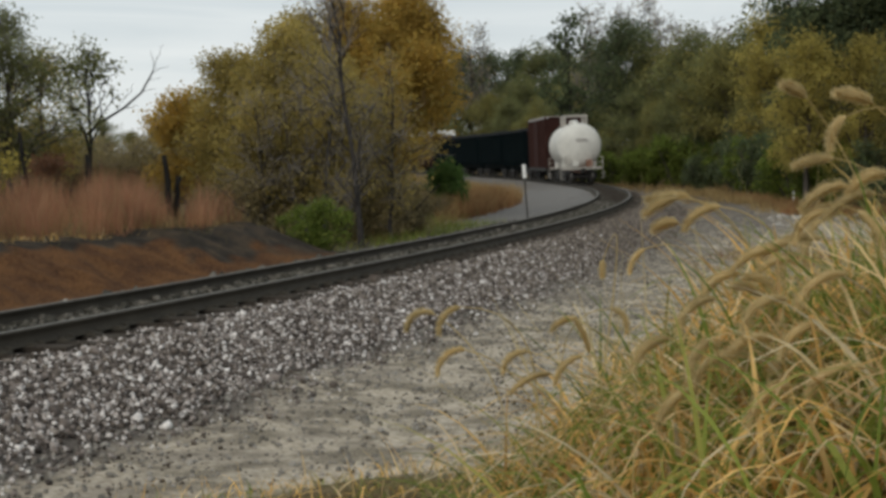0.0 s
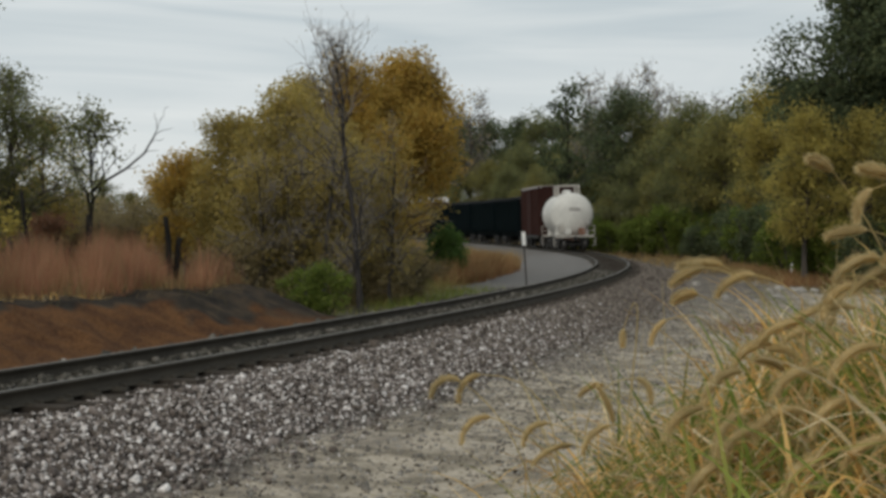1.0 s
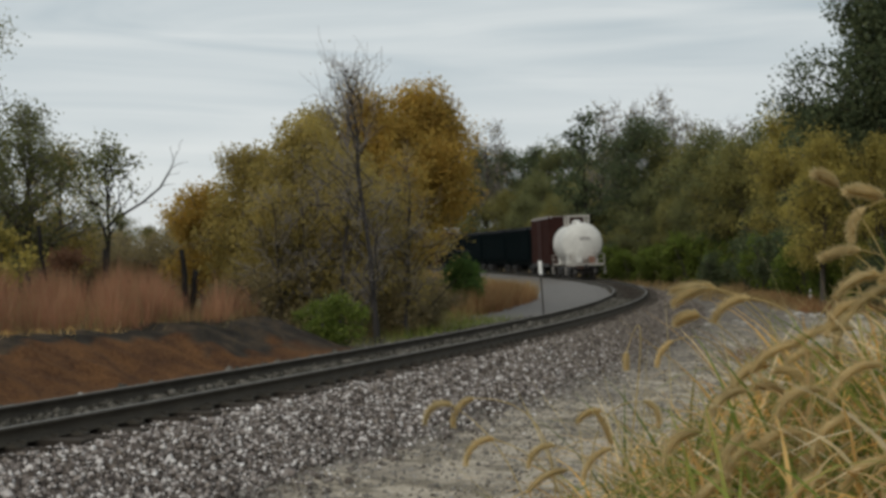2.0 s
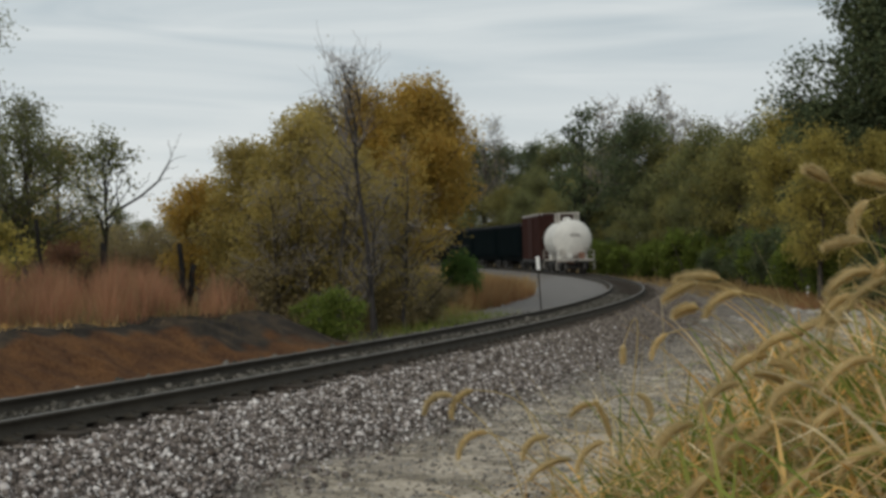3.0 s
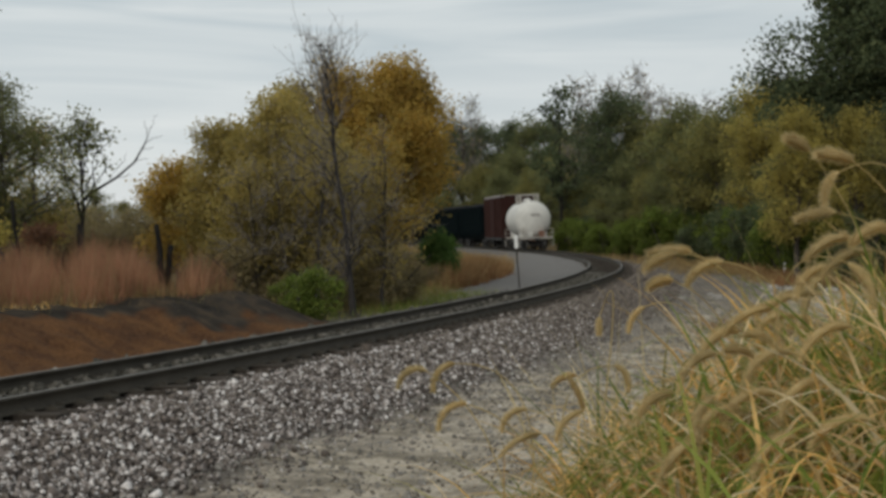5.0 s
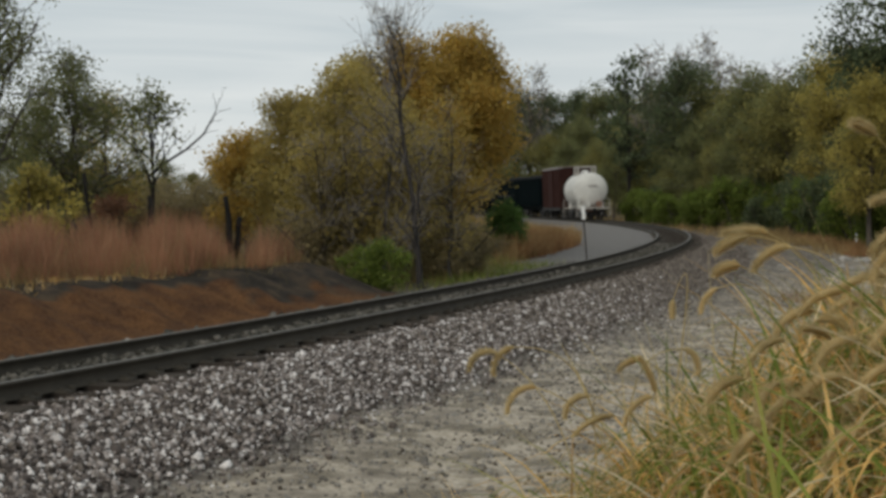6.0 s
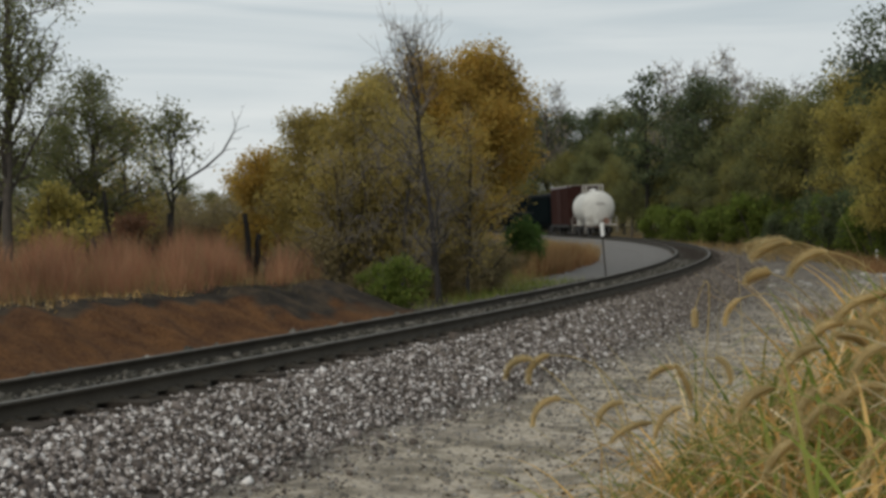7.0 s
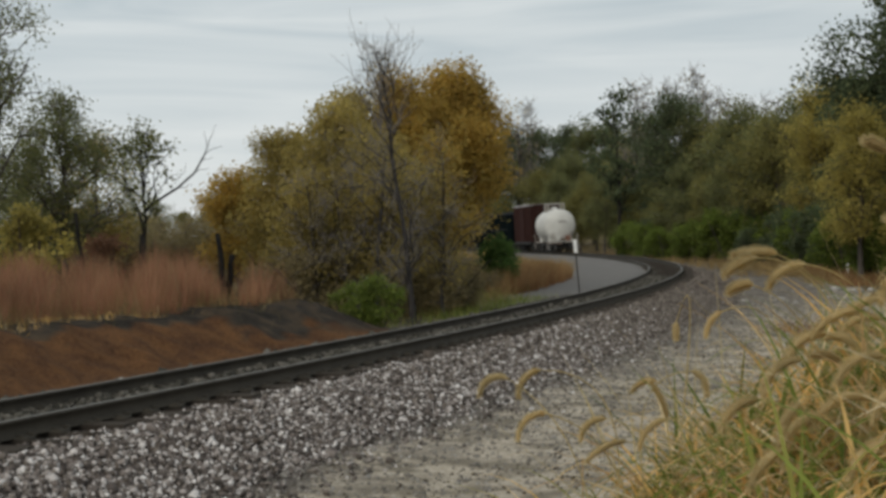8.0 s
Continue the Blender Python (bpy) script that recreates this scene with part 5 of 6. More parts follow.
# ---- grasses ----
def blades(name, label, mat, P, length, width, lean, seed, segs=3, droop=0.6, direction=None):
    """Curving blades rooted at P (n x 3), as one mass."""
    rng = np.random.default_rng(seed)
    n = len(P)
    az = rng.uniform(0, math.tau, n) if direction is None else rng.normal(direction[0], direction[1], n)
    L = length * rng.uniform(0.55, 1.2, n)  # length: one, or one for each blade
    tilt = abs(rng.normal(0, lean, n))
    bend = rng.uniform(0.2, 1.0, n) * droop
    d = np.stack([np.cos(az), np.sin(az)], 1)
    side = np.stack([-np.sin(az), np.cos(az), np.zeros(n)], 1)
    tw = rng.uniform(-1, 1, n)
    side[:, :2] = side[:, :2] * np.cos(tw)[:, None] + d * np.sin(tw)[:, None]
    pts, p = [], P.astype(float).copy()
    for k in range(segs + 1):
        pts.append(p.copy())
        a = tilt + bend * (k + 0.5) / segs * 2.0
        step = (L / segs)[:, None]
        p = p + step * np.concatenate([np.sin(a)[:, None] * d, np.cos(a)[:, None]], 1)
    V = np.empty((n, 2 * (segs + 1), 3))
    for k in range(segs + 1):
        w = (width * rng.uniform(0.6, 1.3, n) * (1 - (k / segs) ** 1.5 * 0.92))[:, None] * 0.5
        V[:, 2 * k], V[:, 2 * k + 1] = pts[k] - side * w, pts[k] + side * w
    f = np.array([(2 * k, 2 * k + 1, 2 * k + 3, 2 * k + 2) for k in range(segs)])
    Q = (np.arange(n)[:, None, None] * 2 * (segs + 1) + f[None]).reshape(-1, 4)
    ob = new(name, tri_mesh(name, V.reshape(-1, 3), Q, mat, smooth_shade=True))
    return tagged(ob, label, "grass", kind="stuff")


def rooted(x, y, sink=0.02):
    return np.stack([x, y, heights(x, y) - sink], 1)


def scatter(rng, n, x0, x1, y0, y1, keep):
    x, y = rng.uniform(x0, x1, n), rng.uniform(y0, y1, n)
    s, o = track_coords(x, y)
    k = keep(x, y, s, o, rng.random(n))
    return x[k], y[k]


def build_far_grass():
    rng = np.random.default_rng(77)
    tuft = lambda x, y: 0.5 + 0.5 * wave(x * 1.6, y * 1.6, 0.4)
    # rusty bluestem along the top of the cut, in clumps with gaps between
    STANDS = ((-0.229, 0.032, 0.62), (-0.162, 0.019, 0.5), (-0.292, 0.022, 0.42), (-0.345, 0.024, 0.45), (-0.41, 0.035, 0.45))

    def stand(x, y):
        """How fully the red grass stands at a place, by its bearing."""
        u = x / y + 0.004 * wave(x * 2.3, y * 1.1, 0.8)
        return sum(np.exp(-((u - at) / wide) ** 4) for at, wide, _ in STANDS)

    x, y = scatter(rng, 120000, -18, -3, 16, 36, lambda x, y, s, o, r: (bank_off(o, y) + 0.35 * wave(x * 1.9, y * 1.3, 0.2) > 5.55) & (o > -11) & (y + 0.25 * x < 30.8)
                   & (r < (0.1 + 0.9 * np.clip(stand(x, y), 0, 1)) * (0.3 + 0.7 * tuft(x, y)) * smooth(-11, -8, o)))
    u = x / y
    tall = 0.4 + 0.16 * wave(x * 3, y * 0.7, 1.1) + 0.12 * wave(x * 7, y * 2, 2.1)
    for at, wide, more in STANDS:
        tall = tall + more * np.exp(-((u - at) / wide) ** 4)
    blades("bluestem_grass", "rusty red bluestem grass on the cut bank", M_BLUESTEM, rooted(x, y), np.maximum(tall, 0.15), 0.012, 0.2, 1, segs=3, droop=0.3)
    x, y = scatter(rng, 9000, -18, -3, 16, 32, lambda x, y, s, o, r: (bank_off(o, y) > 4.9) & (bank_off(o, y) < 6.6) & (y + 0.25 * x < 31) & (r < 0.9 * (1 - 0.7 * np.clip(stand(x, y), 0, 1)) * tuft(x * 1.4, y * 1.4)))
    blades("brown_weeds", "olive-brown weeds between the stands of red grass", M_LEAF_BROWN, rooted(x, y), 0.42, 0.014, 0.45, 16, droop=0.7)
    x, y = scatter(rng, 14000, -18, -2, 14, 34, lambda x, y, s, o, r: (bank_off(o, y) > 5.1) & (bank_off(o, y) < 6.0) & (y + 0.25 * x < 30) & (tuft(x, y) > 0.45) & (r < 0.9))
    blades("dry_grass", "short dry tan grass at the bank's edge", M_DRYGRASS, rooted(x, y), 0.3, 0.012, 0.5, 2, droop=0.8)
    x, y = scatter(rng, 26000, -18, -2, 14, 36, lambda x, y, s, o, r: (bank_off(o, y) > 5.4) & (o > -7.5) & (y + 0.25 * x < 31) & (r < 0.8))
    blades("dry_grass", "tan undergrowth at the foot of the red grass", M_DRYGRASS, rooted(x, y), 0.42, 0.012, 0.35, 12, droop=0.5)
    x, y = scatter(rng, 9000, -16, -2, 14, 34, lambda x, y, s, o, r: (bank_off(o, y) > 4.2) & (bank_off(o, y) < 5.8) & (y + 0.25 * x < 31) & (r < 0.75 * smooth(0.35, 0.7, tuft(x * 0.8, y * 0.8))))
    blades("brown_weeds", "dark withered weeds along the top of the cut", M_DARKWEED, rooted(x, y), 0.3, 0.014, 0.5, 13, droop=0.7)
    x, y = scatter(rng, 60000, -18, -3, 14, 30, lambda x, y, s, o, r: (bank_off(o, y) > 5.0) & (bank_off(o, y) < 5.6) & (x / y < -0.235 + 0.02 * wave(x, y, 0.5)) & (r < 0.35 + 0.5 * tuft(x * 1.3, y * 1.3)))
    blades("dry_grass", "pale flattened grass along the lip of the cut", M_STRAW, rooted(x, y), 0.2, 0.013, 0.9, 18, droop=1.2)
    x, y = scatter(rng, 7000, -12, -2, 16, 32, lambda x, y, s, o, r: (bank_off(o, y) > 3.9) & (bank_off(o, y) < 5.9) & (x / y > -0.215) & (y + 0.25 * x < 31) & (tuft(x * 1.5, y * 1.5) > 0.5) & (r < 0.8))
    blades("brown_weeds", "dark withered weeds hanging down the cut", M_DARKWEED, rooted(x, y), 0.3, 0.012, 0.6, 19, droop=1.2)
    # ground cover beneath the clump
    x, y = scatter(rng, 30000, -12, 3, 27, 46, lambda x, y, s, o, r: (o < -3.6) & (o > -12) & (y + 0.25 * x > 28) & (r < (0.15 + 0.5 * tuft(x, y)) * (0.3 + 0.7 * smooth(-0.05, -0.035, x / y))))
    blades("dry_grass", "mixed dry grass under the trees", M_DRYGRASS, rooted(x, y), 0.45, 0.013, 0.35, 3, droop=0.5)
    x, y = scatter(rng, 26000, -6, 6, 28, 54, lambda x, y, s, o, r: (o < -2.4) & (o > -6.5) & (y + 0.25 * x > 29) & ((y < 45) | (o < -4.6)) & (r < (0.5 + 0.5 * tuft(x + 3, y)) * (0.2 + 0.8 * smooth(-0.05, -0.035, x / y))))
    blades("green_grass", "green weeds along the inner rail", M_GREENGRASS, rooted(x, y), 0.38, 0.014, 0.4, 4, droop=0.6)
    # brown weeds beside the marker post
    x, y = scatter(rng, 30000, 0, 6, 46, 70, lambda x, y, s, o, r: (o < -4.2) & (o > -7.5) & (y > 48) & (y < 66) & (r < 0.9 * smooth(-4.2, -5.2, o)))
    blades("brown_weeds", "reddish brown dead weeds beside the gravel", M_WEED, rooted(x, y), 0.95, 0.02, 0.25, 5, droop=0.35)
    x, y = scatter(rng, 9000, -4, 8, 60, 190, lambda x, y, s, o, r: (o < -6) & (o > -14) & (r < 0.8))
    blades("dry_grass", "tan grass inside the curve", M_DRYGRASS, rooted(x, y), 0.7, 0.04, 0.3, 6, droop=0.5)
    # outer verge
    x, y = scatter(rng, 26000, 6, 40, 56, 150, lambda x, y, s, o, r: (o > 3.6) & (o < 16) & (r < 0.9) & (y + 0.4 * (x - 14) > 68))
    blades("dry_grass", "tan dry grass along the outer verge", M_DRYGRASS, rooted(x, y), 0.55, 0.035, 0.35, 7, droop=0.5)
    x, y = scatter(rng, 46000, 9, 30, 44, 80, lambda x, y, s, o, r: (o > 7.0) & (r < 0.2 + 0.7 * tuft(x, y)) & (y + 0.3 * x > 58))
    blades("brown_weeds", "brown weeds before the woods", M_WEED, rooted(x, y), 0.55, 0.025, 0.4, 8, droop=0.6)
    x, y = scatter(rng, 34000, 8, 30, 46, 90, lambda x, y, s, o, r: (o > 6.0) & (r < 0.25 + 0.6 * tuft(x + 9, y + 3)) & (y + 0.3 * x > 60))
    blades("dry_grass", "tan dry grass before the woods", M_DRYGRASS, rooted(x, y), 0.6, 0.025, 0.4, 14, droop=0.6)
    x, y = scatter(rng, 5000, 6.0, 10.0, 26, 34, lambda x, y, s, o, r: r < smooth(1.5, 0.7, np.hypot((x - 7.9) * 0.8, (y - 30.2) * 0.55) + 0.3 * wave(x * 2, y * 2, 0.7)))
    blades("brown_weeds", "low reddish weeds beside the sandy road", M_WEED, rooted(x, y), 0.34, 0.012, 0.5, 17, droop=0.8)
    x, y = scatter(rng, 17000, 0, 6, 47, 72, lambda x, y, s, o, r: (o < -4.6) & (o > -8) & (r < 0.8))
    blades("dry_grass", "tan grass among the brown weeds", M_DRYGRASS, rooted(x, y), 1.05, 0.018, 0.3, 15, droop=0.5)
    x, y = scatter(rng, 14000, 9, 30, 44, 66, lambda x, y, s, o, r: (o > 8.5) & (r < 0.55) & (y + 0.3 * x > 56) & (tuft(x + 5, y) > 0.5))
    blades("green_grass", "patchy green grass before the woods", M_GREENGRASS, rooted(x, y), 0.3, 0.03, 0.4, 9, droop=0.6)
    x, y = scatter(rng, 9000, -1, 14, 8, 45, lambda x, y, s, o, r: (o > 4.6) & (r < 0.5 * smooth(0.62, 0.95, tuft(x * 0.7 + 2, y * 0.7))))
    blades("dry_grass", "sparse withered tufts on the sandy road", M_DRYGRASS, rooted(x, y), 0.12, 0.008, 0.6, 10, droop=0.8)


def mound_density(x, y):
    """How thickly the near bank is grown."""
    return smooth(2.55, 1.6, np.hypot((x - 2.5) * 0.95, (y - 3.0) * 0.8))


def build_near_grass():
    rng = np.random.default_rng(5)
    pick = lambda n, pw: scatter(rng, n, 0.0, 2.9, 2.05, 5.2, lambda x, y, s, o, r: r < mound_density(x, y) ** pw)
    x, y = pick(8500, 1.3)
    blades("green_grass", "green grass leaves on the near bank", M_GREENGRASS, rooted(x, y), 0.54, 0.014, 0.6, 21, segs=7, droop=2.0)
    x, y = pick(6000, 1.0)
    blades("straw_grass", "dry straw-coloured grass leaves on the near bank", M_STRAW, rooted(x, y), 0.54, 0.012, 0.7, 22, segs=7, droop=2.1)
    x, y = pick(2600, 0.9)
    blades("straw_grass", "broad golden withered leaves in the near grass", M_STRAW, rooted(x, y), 0.52, 0.016, 0.7, 25, segs=9, droop=2.6, direction=(math.pi, 1.1))
    x, y = pick(1200, 1.3)
    blades("straw_grass", "bleached folded leaves hanging over the near grass", M_BLEACHED, rooted(x, y), 0.56, 0.016, 0.6, 31, segs=9, droop=2.5)
    x, y = pick(1300, 0.8)
    blades("straw_stems", "thin pale dead stems in the near grass", M_STEM, rooted(x, y), 0.58, 0.006, 0.8, 23, segs=5, droop=0.5)
    x, y = pick(800, 1.6)
    blades("straw_grass", "long curled golden leaves arching out of the near grass", M_STRAW, rooted(x, y), 0.46, 0.016, 0.8, 35, segs=10, droop=2.6, direction=(2.9, 0.8))
    # low weeds on the skirt of the bank
    skirt = lambda n, pw: scatter(rng, n, -1.6, 2.6, 3.6, 7.0, lambda x, y, s, o, r: r < smooth(6.3, 5.0, np.hypot(x - 2.4, 0.95 * y - 0.2) + 0.45 * wave(x * 1.7, y * 1.7, 0.3)) ** pw)
    x, y = skirt(7000, 1.0)
    blades("green_grass", "low green weeds on the skirt of the bank", M_GREENGRASS, rooted(x, y), 0.11 + 0.2 * smooth(-0.4, 1.3, x), 0.011, 0.7, 32, segs=5, droop=1.8)
    x, y = skirt(6000, 0.8)
    blades("brown_weeds", "low brown withered weeds on the skirt of the bank", M_LEAF_BROWN, rooted(x, y), 0.13 + 0.2 * smooth(-0.4, 1.3, x), 0.009, 0.8, 33, segs=5, droop=1.6)
    x, y = skirt(1800, 0.7)
    blades("straw_grass", "straw leaves on the skirt of the bank", M_STRAW, rooted(x, y), 0.2 + 0.18 * smooth(-0.4, 1.3, x), 0.011, 0.8, 34, segs=6, droop=1.9)
    # thin tufts where the bank runs out onto the sand
    x, y = scatter(rng, 3000, -2.2, 1.6, 4.8, 9.5, lambda x, y, s, o, r: r < 0.2 + 0.6 * smooth(0.4, 0.8, 0.5 + 0.5 * wave(x * 2.2, y * 2.2, 3.0)))
    blades("straw_grass", "thin withered tufts at the edge of the sand", M_STRAW, rooted(x, y), 0.17, 0.006, 0.6, 28, segs=4, droop=1.3)
    x, y = scatter(rng, 1800, -1.6, 1.8, 4.8, 8.5, lambda x, y, s, o, r: r < 0.5 * smooth(0.5, 0.85, 0.5 + 0.5 * wave(x * 2.6, y * 2.6, 5.0)))
    blades("green_grass", "thin green tufts at the edge of the sand", M_GREENGRASS, rooted(x, y), 0.15, 0.007, 0.6, 29, segs=4, droop=1.3)
    # the rest of the bank round about
    bank = lambda n: scatter(rng, n, -5, 9.5, -7, 8.5, lambda x, y, s, o, r: (r < smooth(8.0, 5.5, np.hypot(x - 2.4, y * 0.95 - 0.2)) * (0.25 + 0.75 * smooth(0.6, 2.2, x))) & (np.hypot(x, y) > 0.7) & ((abs(x) > 0.45 * y + 0.5) | (y < 0) | (x > 2.6) | ((y > 5) & (x > 1))))
    x, y = bank(9000)
    blades("straw_grass", "dry grass over the rest of the bank", M_STRAW, rooted(x, y), 0.38, 0.011, 0.6, 26, segs=5, droop=1.6)
    x, y = bank(7000)
    blades("green_grass", "green grass over the rest of the bank", M_GREENGRASS, rooted(x, y), 0.32, 0.012, 0.6, 27, segs=5, droop=1.4)
    x, y = scatter(rng, 1600, -1.2, 2.2, 2.6, 7.0, lambda x, y, s, o, r: r < 0.15 + 0.5 * smooth(-0.4, 0.6, x))
    blades("straw_grass", "loose straw tufts at the bank's foot", M_STRAW, rooted(x, y), 0.25, 0.007, 0.6, 24, segs=5, droop=1.3)


build_far_grass()
build_near_grass()


def foxtail(head, angle, length=0.12, droop=0.8, root=None, thick=0.0115, seed=0, stem_green=False):
    """A foxtail stalk. head: where the seed head's middle is; angle: the way the head points, in degrees above due right, as seen from the bank; droop: how far the head arcs over."""
    rng = np.random.default_rng(seed)
    head = np.asarray(head, float)
    yaw = rng.uniform(-0.5, 0.5)
    fwd = lambda a: np.array([math.cos(a) * math.cos(yaw), math.cos(a) * math.sin(yaw), math.sin(a)])
    sgn = -1 if math.cos(radians(angle)) >= 0 else 1
    n = 11
    A = [radians(angle) + sgn * droop * (k / (n - 1) - 0.5) for k in range(n)]
    axis = [np.zeros(3)]
    for a in A[:-1]:
        axis.append(axis[-1] + fwd(a) * length / (n - 1))
    axis = np.array(axis)
    axis += head - axis[n // 2]
    start = axis[0]
    gx, gy = (start[0] - math.cos(radians(angle)) * 0.22 + rng.uniform(-0.06, 0.06), start[1] + rng.uniform(-0.1, 0.15)) if root is None else root
    foot = np.array([gx, gy, min(height(gx, gy), start[2] - 0.15) - 0.03])
    back = start - fwd(A[0] - sgn * 0.15) * min(0.45, 0.45 * np.linalg.norm(start - foot))
    t = np.linspace(0, 1, 14)[:, None]
    stem = (1 - t) ** 2 * foot + 2 * t * (1 - t) * back + t ** 2 * start
    thing = tagged(new("foxtail_grass"), "foxtail stalk with an arching tan seed head", "grass", "foxtails on the near bank")
    thing.location = foot
    V, Q = tube_arrays([[(p - foot, 0.0021 - 0.0009 * i / 13) for i, p in enumerate(stem)]], 5)
    st = new("stem", tri_mesh("stem", V, Q, M_STEM, smooth_shade=True))
    st.parent = thing
    u = np.linspace(0, 1, n)
    rad = thick * 0.62 * np.clip(np.sin(math.pi * (u * 0.9 + 0.07)) ** 0.55, 0.12, 1)
    V, Q = tube_arrays([[(axis[i] - foot, rad[i]) for i in range(n)]], 8)
    m = 620
    f = rng.random(m)
    i = f * (n - 1)
    lo = i.astype(int).clip(0, n - 2)
    p = axis[lo] + (axis[lo + 1] - axis[lo]) * (i - lo)[:, None] - foot
    dirn = axis[lo + 1] - axis[lo]
    dirn /= np.linalg.norm(dirn, axis=1)[:, None]
    o = rng.normal(size=(m, 3))
    o -= (o * dirn).sum(1)[:, None] * dirn
    o /= np.linalg.norm(o, axis=1)[:, None]
    r = np.interp(f, u, rad)[:, None]
    tip = p + o * (r + thick * rng.uniform(0.35, 0.85, (m, 1))) + dirn * thick * rng.uniform(0.4, 1.1, (m, 1))
    sd = np.cross(o, dirn) * 0.0008
    b = p + o * r * 0.7
    V2 = np.stack([b - sd, b + sd, tip + sd * 0.5, tip - sd * 0.5], 1).reshape(-1, 3)
    Q2 = np.arange(4 * m).reshape(m, 4) + len(V)
    hd = new("seed_head", tri_mesh("seed_head", np.concatenate([V, V2]), np.concatenate([Q, Q2]), M_SEED, smooth_shade=True))
    hd.parent = thing
    tagged(hd, "bristly tan seed head")
    SWAYS.append((thing, pose(*foot), rng.uniform(0.6, 1.4), rng.uniform(0, 6.28), rng.uniform(1.6, 2.6)))
    return thing


def air(bearing, up, dist):
    """A point by bearing and elevation from the eye, in degrees."""
    return dist * math.tan(radians(bearing)), dist, 1.6 + dist * math.tan(radians(up))


# the stalks that stand out: bearing, elevation, distance, pointing, length, droop
STALKS = (
    (15.4, 3.4, 2.8, 158, 0.075, 0.5), (17.4, 3.05, 2.6, 172, 0.11, 0.4), (16.7, 1.65, 2.9, 250, 0.10, 1.2), (16.2, 0.5, 2.8, 192, 0.10, 0.5), (16.6, -0.75, 2.7, 205, 0.15, 1.1),
    (17.3, -1.35, 2.8, 210, 0.16, 1.0), (18.3, -0.2, 2.7, 200, 0.14, 1.0), (10.35, -1.0, 3.1, 184, 0.13, 0.6), (10.0, -1.35, 3.0, 205, 0.11, 0.6), (11.6, -1.75, 3.1, 215, 0.13, 1.2),
    (9.9, -2.35, 3.2, 195, 0.09, 0.8), (7.4, -4.15, 3.2, 270, 0.055, 0.3), (8.8, -3.8, 3.3, 240, 0.10, 1.0), (-0.4, -6.0, 2.9, 215, 0.12, 1.9), (0.6, -6.1, 2.9, 235, 0.11, 1.6),
    (1.0, -7.7, 2.8, 225, 0.12, 1.8), (3.6, -7.9, 2.9, 225, 0.11, 1.6), (6.7, -6.9, 3.0, 118, 0.12, 0.6), (8.5, -6.2, 3.0, 300, 0.10, 1.6), (5.9, -6.3, 3.2, 200, 0.10, 1.2),
    (4.3, -8.8, 2.8, 205, 0.14, 1.0), (6.0, -8.2, 2.8, 230, 0.12, 1.4), (9.5, -7.4, 2.7, 220, 0.14, 1.4), (11.2, -5.8, 2.8, 225, 0.15, 1.6), (12.3, -4.6, 2.9, 215, 0.15, 1.4),
    (13.6, -3.6, 2.9, 205, 0.17, 1.0), (15.2, -2.9, 2.9, 200, 0.18, 0.9), (14.1, -5.6, 2.7, 220, 0.15, 1.6), (16.4, -4.6, 2.6, 215, 0.16, 1.4), (12.0, -8.1, 2.6, 225, 0.15, 1.6),
    (13.4, -7.2, 2.6, 215, 0.16, 1.8), (15.6, -6.8, 2.5, 220, 0.15, 1.6), (17.0, -8.4, 2.4, 215, 0.16, 1.5), (10.6, -9.6, 2.5, 220, 0.15, 1.3), (14.4, -9.4, 2.4, 218, 0.16, 1.5),
)
for k, (b, e, d, a, ln, dr) in enumerate(STALKS):
    foxtail(air(b, e, d), a, ln * (0.75 if b < 9 else 0.8), dr, seed=100 + k, thick=0.0082 if b < 9 else 0.0132)
_rng = np.random.default_rng(61)
for k in range(20):
    b = _rng.uniform(10.5, 21)
    hi = -1.8 - 0.9 * max(0, 15.5 - b)
    foxtail(air(b, hi - abs(_rng.normal(0, 3.2)), _rng.uniform(2.5, 3.8)), _rng.uniform(165, 262) if _rng.random() < 0.72 else _rng.uniform(285, 370), _rng.uniform(0.07, 0.12), _rng.uniform(0.7, 1.6), seed=300 + k, thick=_rng.uniform(0.011, 0.014))

def dead_stalk(x, y, az, length, seed):
    """A bleached dead stalk, kinked at its joints, leaning out of the grass."""
    rng = np.random.default_rng(seed)
    p = np.array([0.0, 0.0, -0.05])
    tilt, path = rng.uniform(0.5, 0.9), []
    n = 7
    for k in range(n):
        path.append((p.copy(), 0.0045 - 0.0022 * k / n))
        d = np.array([math.sin(tilt) * math.cos(az), math.sin(tilt) * math.sin(az), math.cos(tilt)])
        p = p + d * length / n
        tilt += rng.uniform(-0.1, 0.45)
        az += rng.normal(0, 0.3)
    V, Q = tube_arrays([path], 6)
    ob = new("dead_stalk", tri_mesh("dead_stalk", V, Q, M_BLEACHED, smooth_shade=True))
    ob.matrix_basis = pose(x, y, height(x, y))
    return tagged(ob, "bleached kinked dead stalk in the near grass", "plant stalk", "dead stalks in the near grass")


_rng = np.random.default_rng(14)
for k in range(26):
    dead_stalk(_rng.uniform(0.55, 1.5), _rng.uniform(2.9, 4.2), _rng.uniform(2.4, 4.4), _rng.uniform(0.32, 0.5), 500 + k)

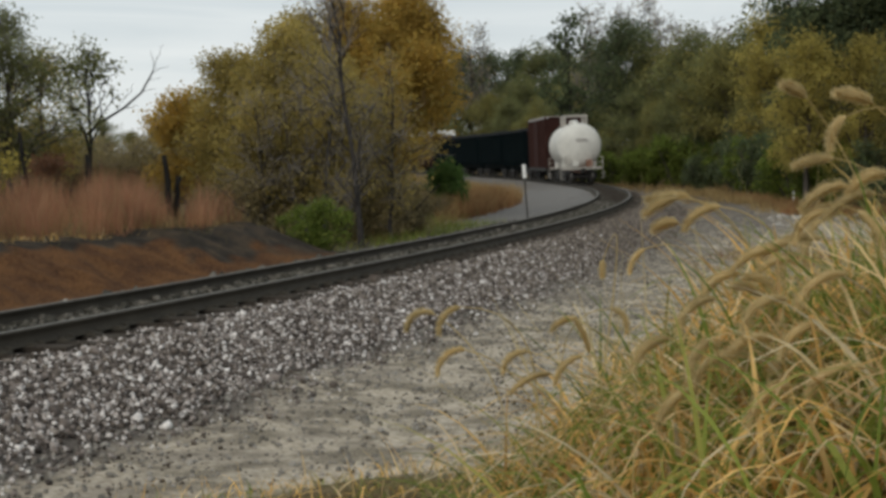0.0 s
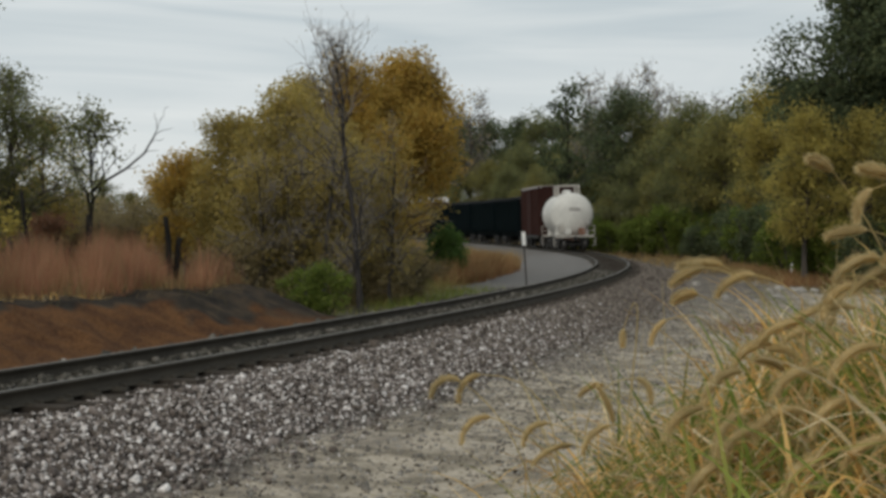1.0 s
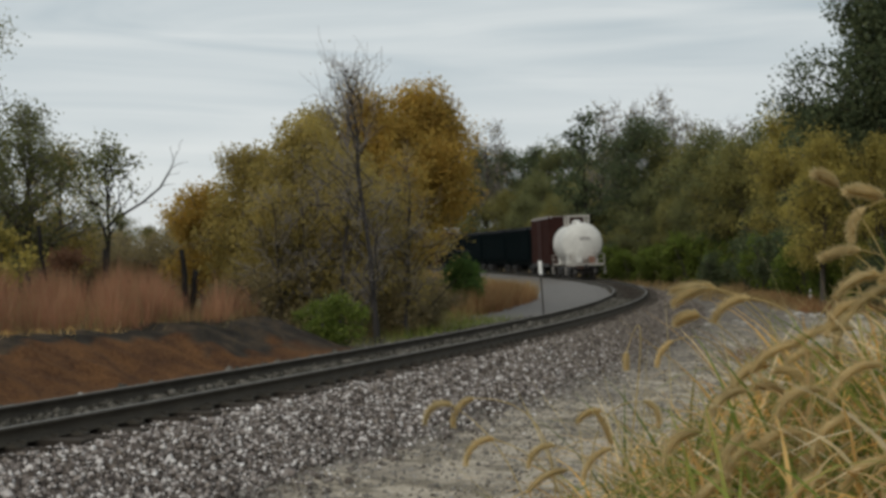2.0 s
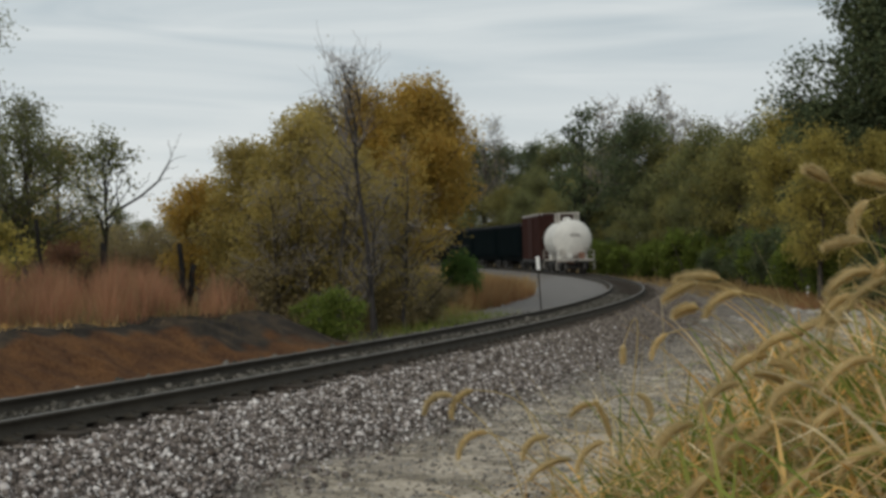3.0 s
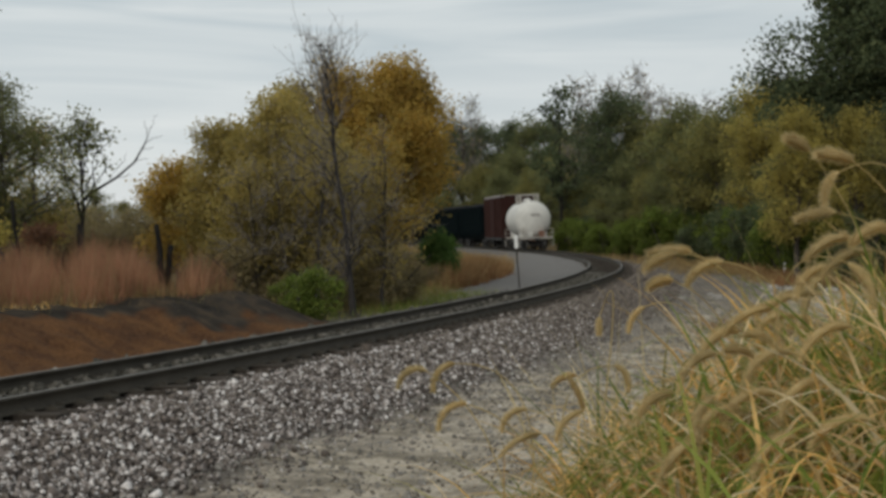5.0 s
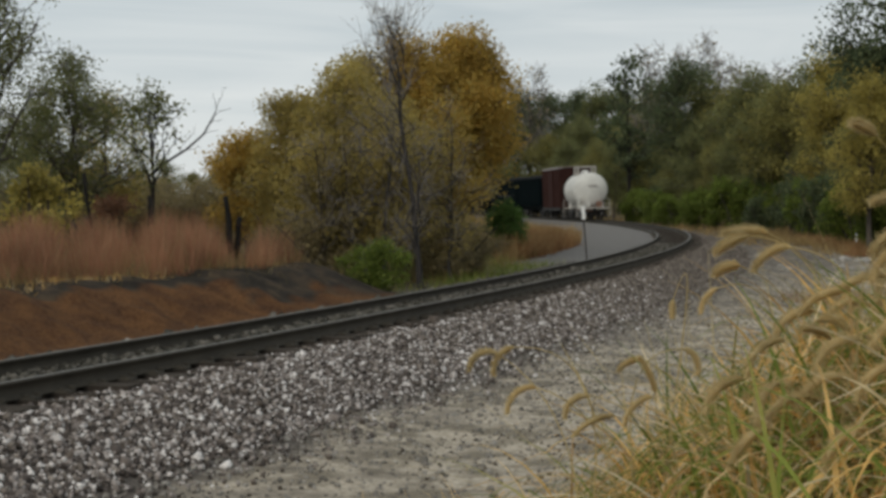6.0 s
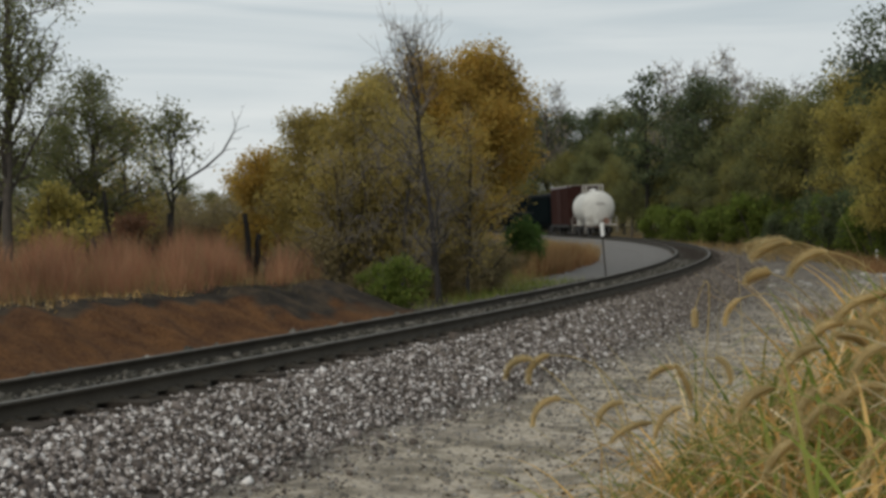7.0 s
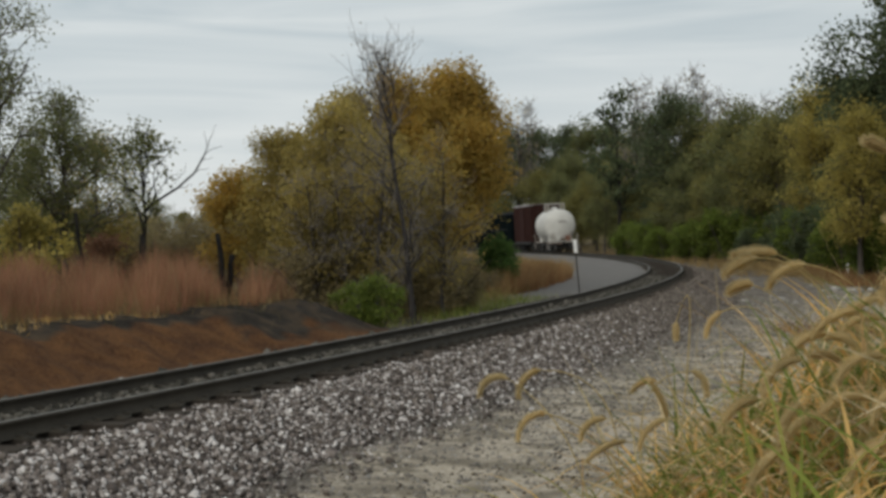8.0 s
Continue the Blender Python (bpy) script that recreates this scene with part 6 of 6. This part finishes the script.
# ---- small things ----
def marker_post():
    """A white milepost plate on a thin leaning steel post."""
    x, y = 3.02, 44.3
    z = height(x, y)
    thing = tagged(new("marker_post"), "white trackside marker plate on a thin dark post", "marker post")
    bm = bmesh.new()
    box(bm, (-0.022, -0.03, -0.4), (0.022, 0.03, 1.3 - z), 0.005)
    part("post", bm, M_POST, thing)
    bm = bmesh.new()
    box(bm, (-0.06, -0.045, 1.03 - z), (0.06, -0.032, 1.47 - z), 0.004)
    part("plate", bm, M_SIGNWHITE, thing, "white enamelled plate")
    thing.matrix_basis = pose(x, y, z, 0, -4.5, 6)
    return thing


def fence_post(bearing, dist, tall, lean, r=0.07, label="dark weathered wooden fence post"):
    rng = np.random.default_rng(int(dist * 10 + tall * 7))
    x, y = polar(bearing, dist)
    path = [((rng.normal(0, 0.012), rng.normal(0, 0.012), -0.3 + (tall + 0.3) * k / 6), r * (1 - 0.04 * k) * rng.uniform(0.92, 1.08)) for k in range(7)]
    path.append(((0, 0, tall + 0.01), 0.004))
    V, Q = tube_arrays([path], 9)
    ob = new("fence_post", tri_mesh("fence_post", V, Q, M_FENCEWOOD, smooth_shade=True))
    ob.matrix_basis = pose(x, y, height(x, y), 0, lean, 0)
    return tagged(ob, label, "fence post")


def rubble(bearing, dist, size, seed):
    rng = np.random.default_rng(seed)
    x, y = polar(bearing, dist)
    bm = bmesh.new()
    bmesh.ops.create_icosphere(bm, subdivisions=2, radius=size)
    sc = rng.uniform(0.6, 1.2, 3) * [1, 1, 0.6]
    for v in bm.verts:
        k = 1 + 0.25 * noise.noise(v.co * (2.2 / size) + Vector((seed, 0, 0)))
        v.co = Vector((v.co.x * sc[0], v.co.y * sc[1], v.co.z * sc[2])) * k
    ob = part("rubble_stone", bm, M_RUBBLE)
    ob.matrix_basis = pose(x, y, height(x, y) + size * 0.2, 0, 0, rng.uniform(0, 360))
    return tagged(ob, "pale broken stone lying on the verge", "stone", "stones on the verge")


marker_post()
fence_post(-10.95, 28.8, 1.4, -4, 0.075)
fence_post(-10.78, 29.0, 0.95, 6, 0.08, "short dark stump of a fence post")
fence_post(-16.5, 30, 1.65, -7, 0.055, "leaning dark dead trunk in the grass")
fence_post(-14.3, 31, 1.5, 1, 0.05, "slim dark post behind the red grass")
fence_post(-21.0, 30, 1.4, 3, 0.06)
_r = np.random.default_rng(8)
for k in range(26):
    rubble(_r.uniform(10.5, 19), _r.uniform(42, 56), _r.uniform(0.07, 0.2), k)
for k, (b, d, s) in enumerate(((14.3, 51, 0.26), (15.1, 50, 0.22), (16.6, 49, 0.3), (-4.62, 21.9, 0.075), (-15.2, 20.5, 0.06), (-9.2, 21.5, 0.06))):
    rubble(b, d, s, 90 + k)


def white_stake():
    x, y = polar(14.75, 66)
    bm = bmesh.new()
    box(bm, (-0.035, -0.03, -0.3), (0.035, 0.03, 0.62), 0.008)
    bmesh.ops.create_cone(bm, cap_ends=True, segments=4, radius1=0.045, radius2=0.01, depth=0.1, matrix=Matrix.Translation((0, 0, 0.67)))
    ob = part("stake", bm, M_SIGNWHITE)
    ob.matrix_basis = pose(x, y, height(x, y), 0, 0, 10)
    return tagged(ob, "small white painted stake before the woods", "stake")


white_stake()

motions()
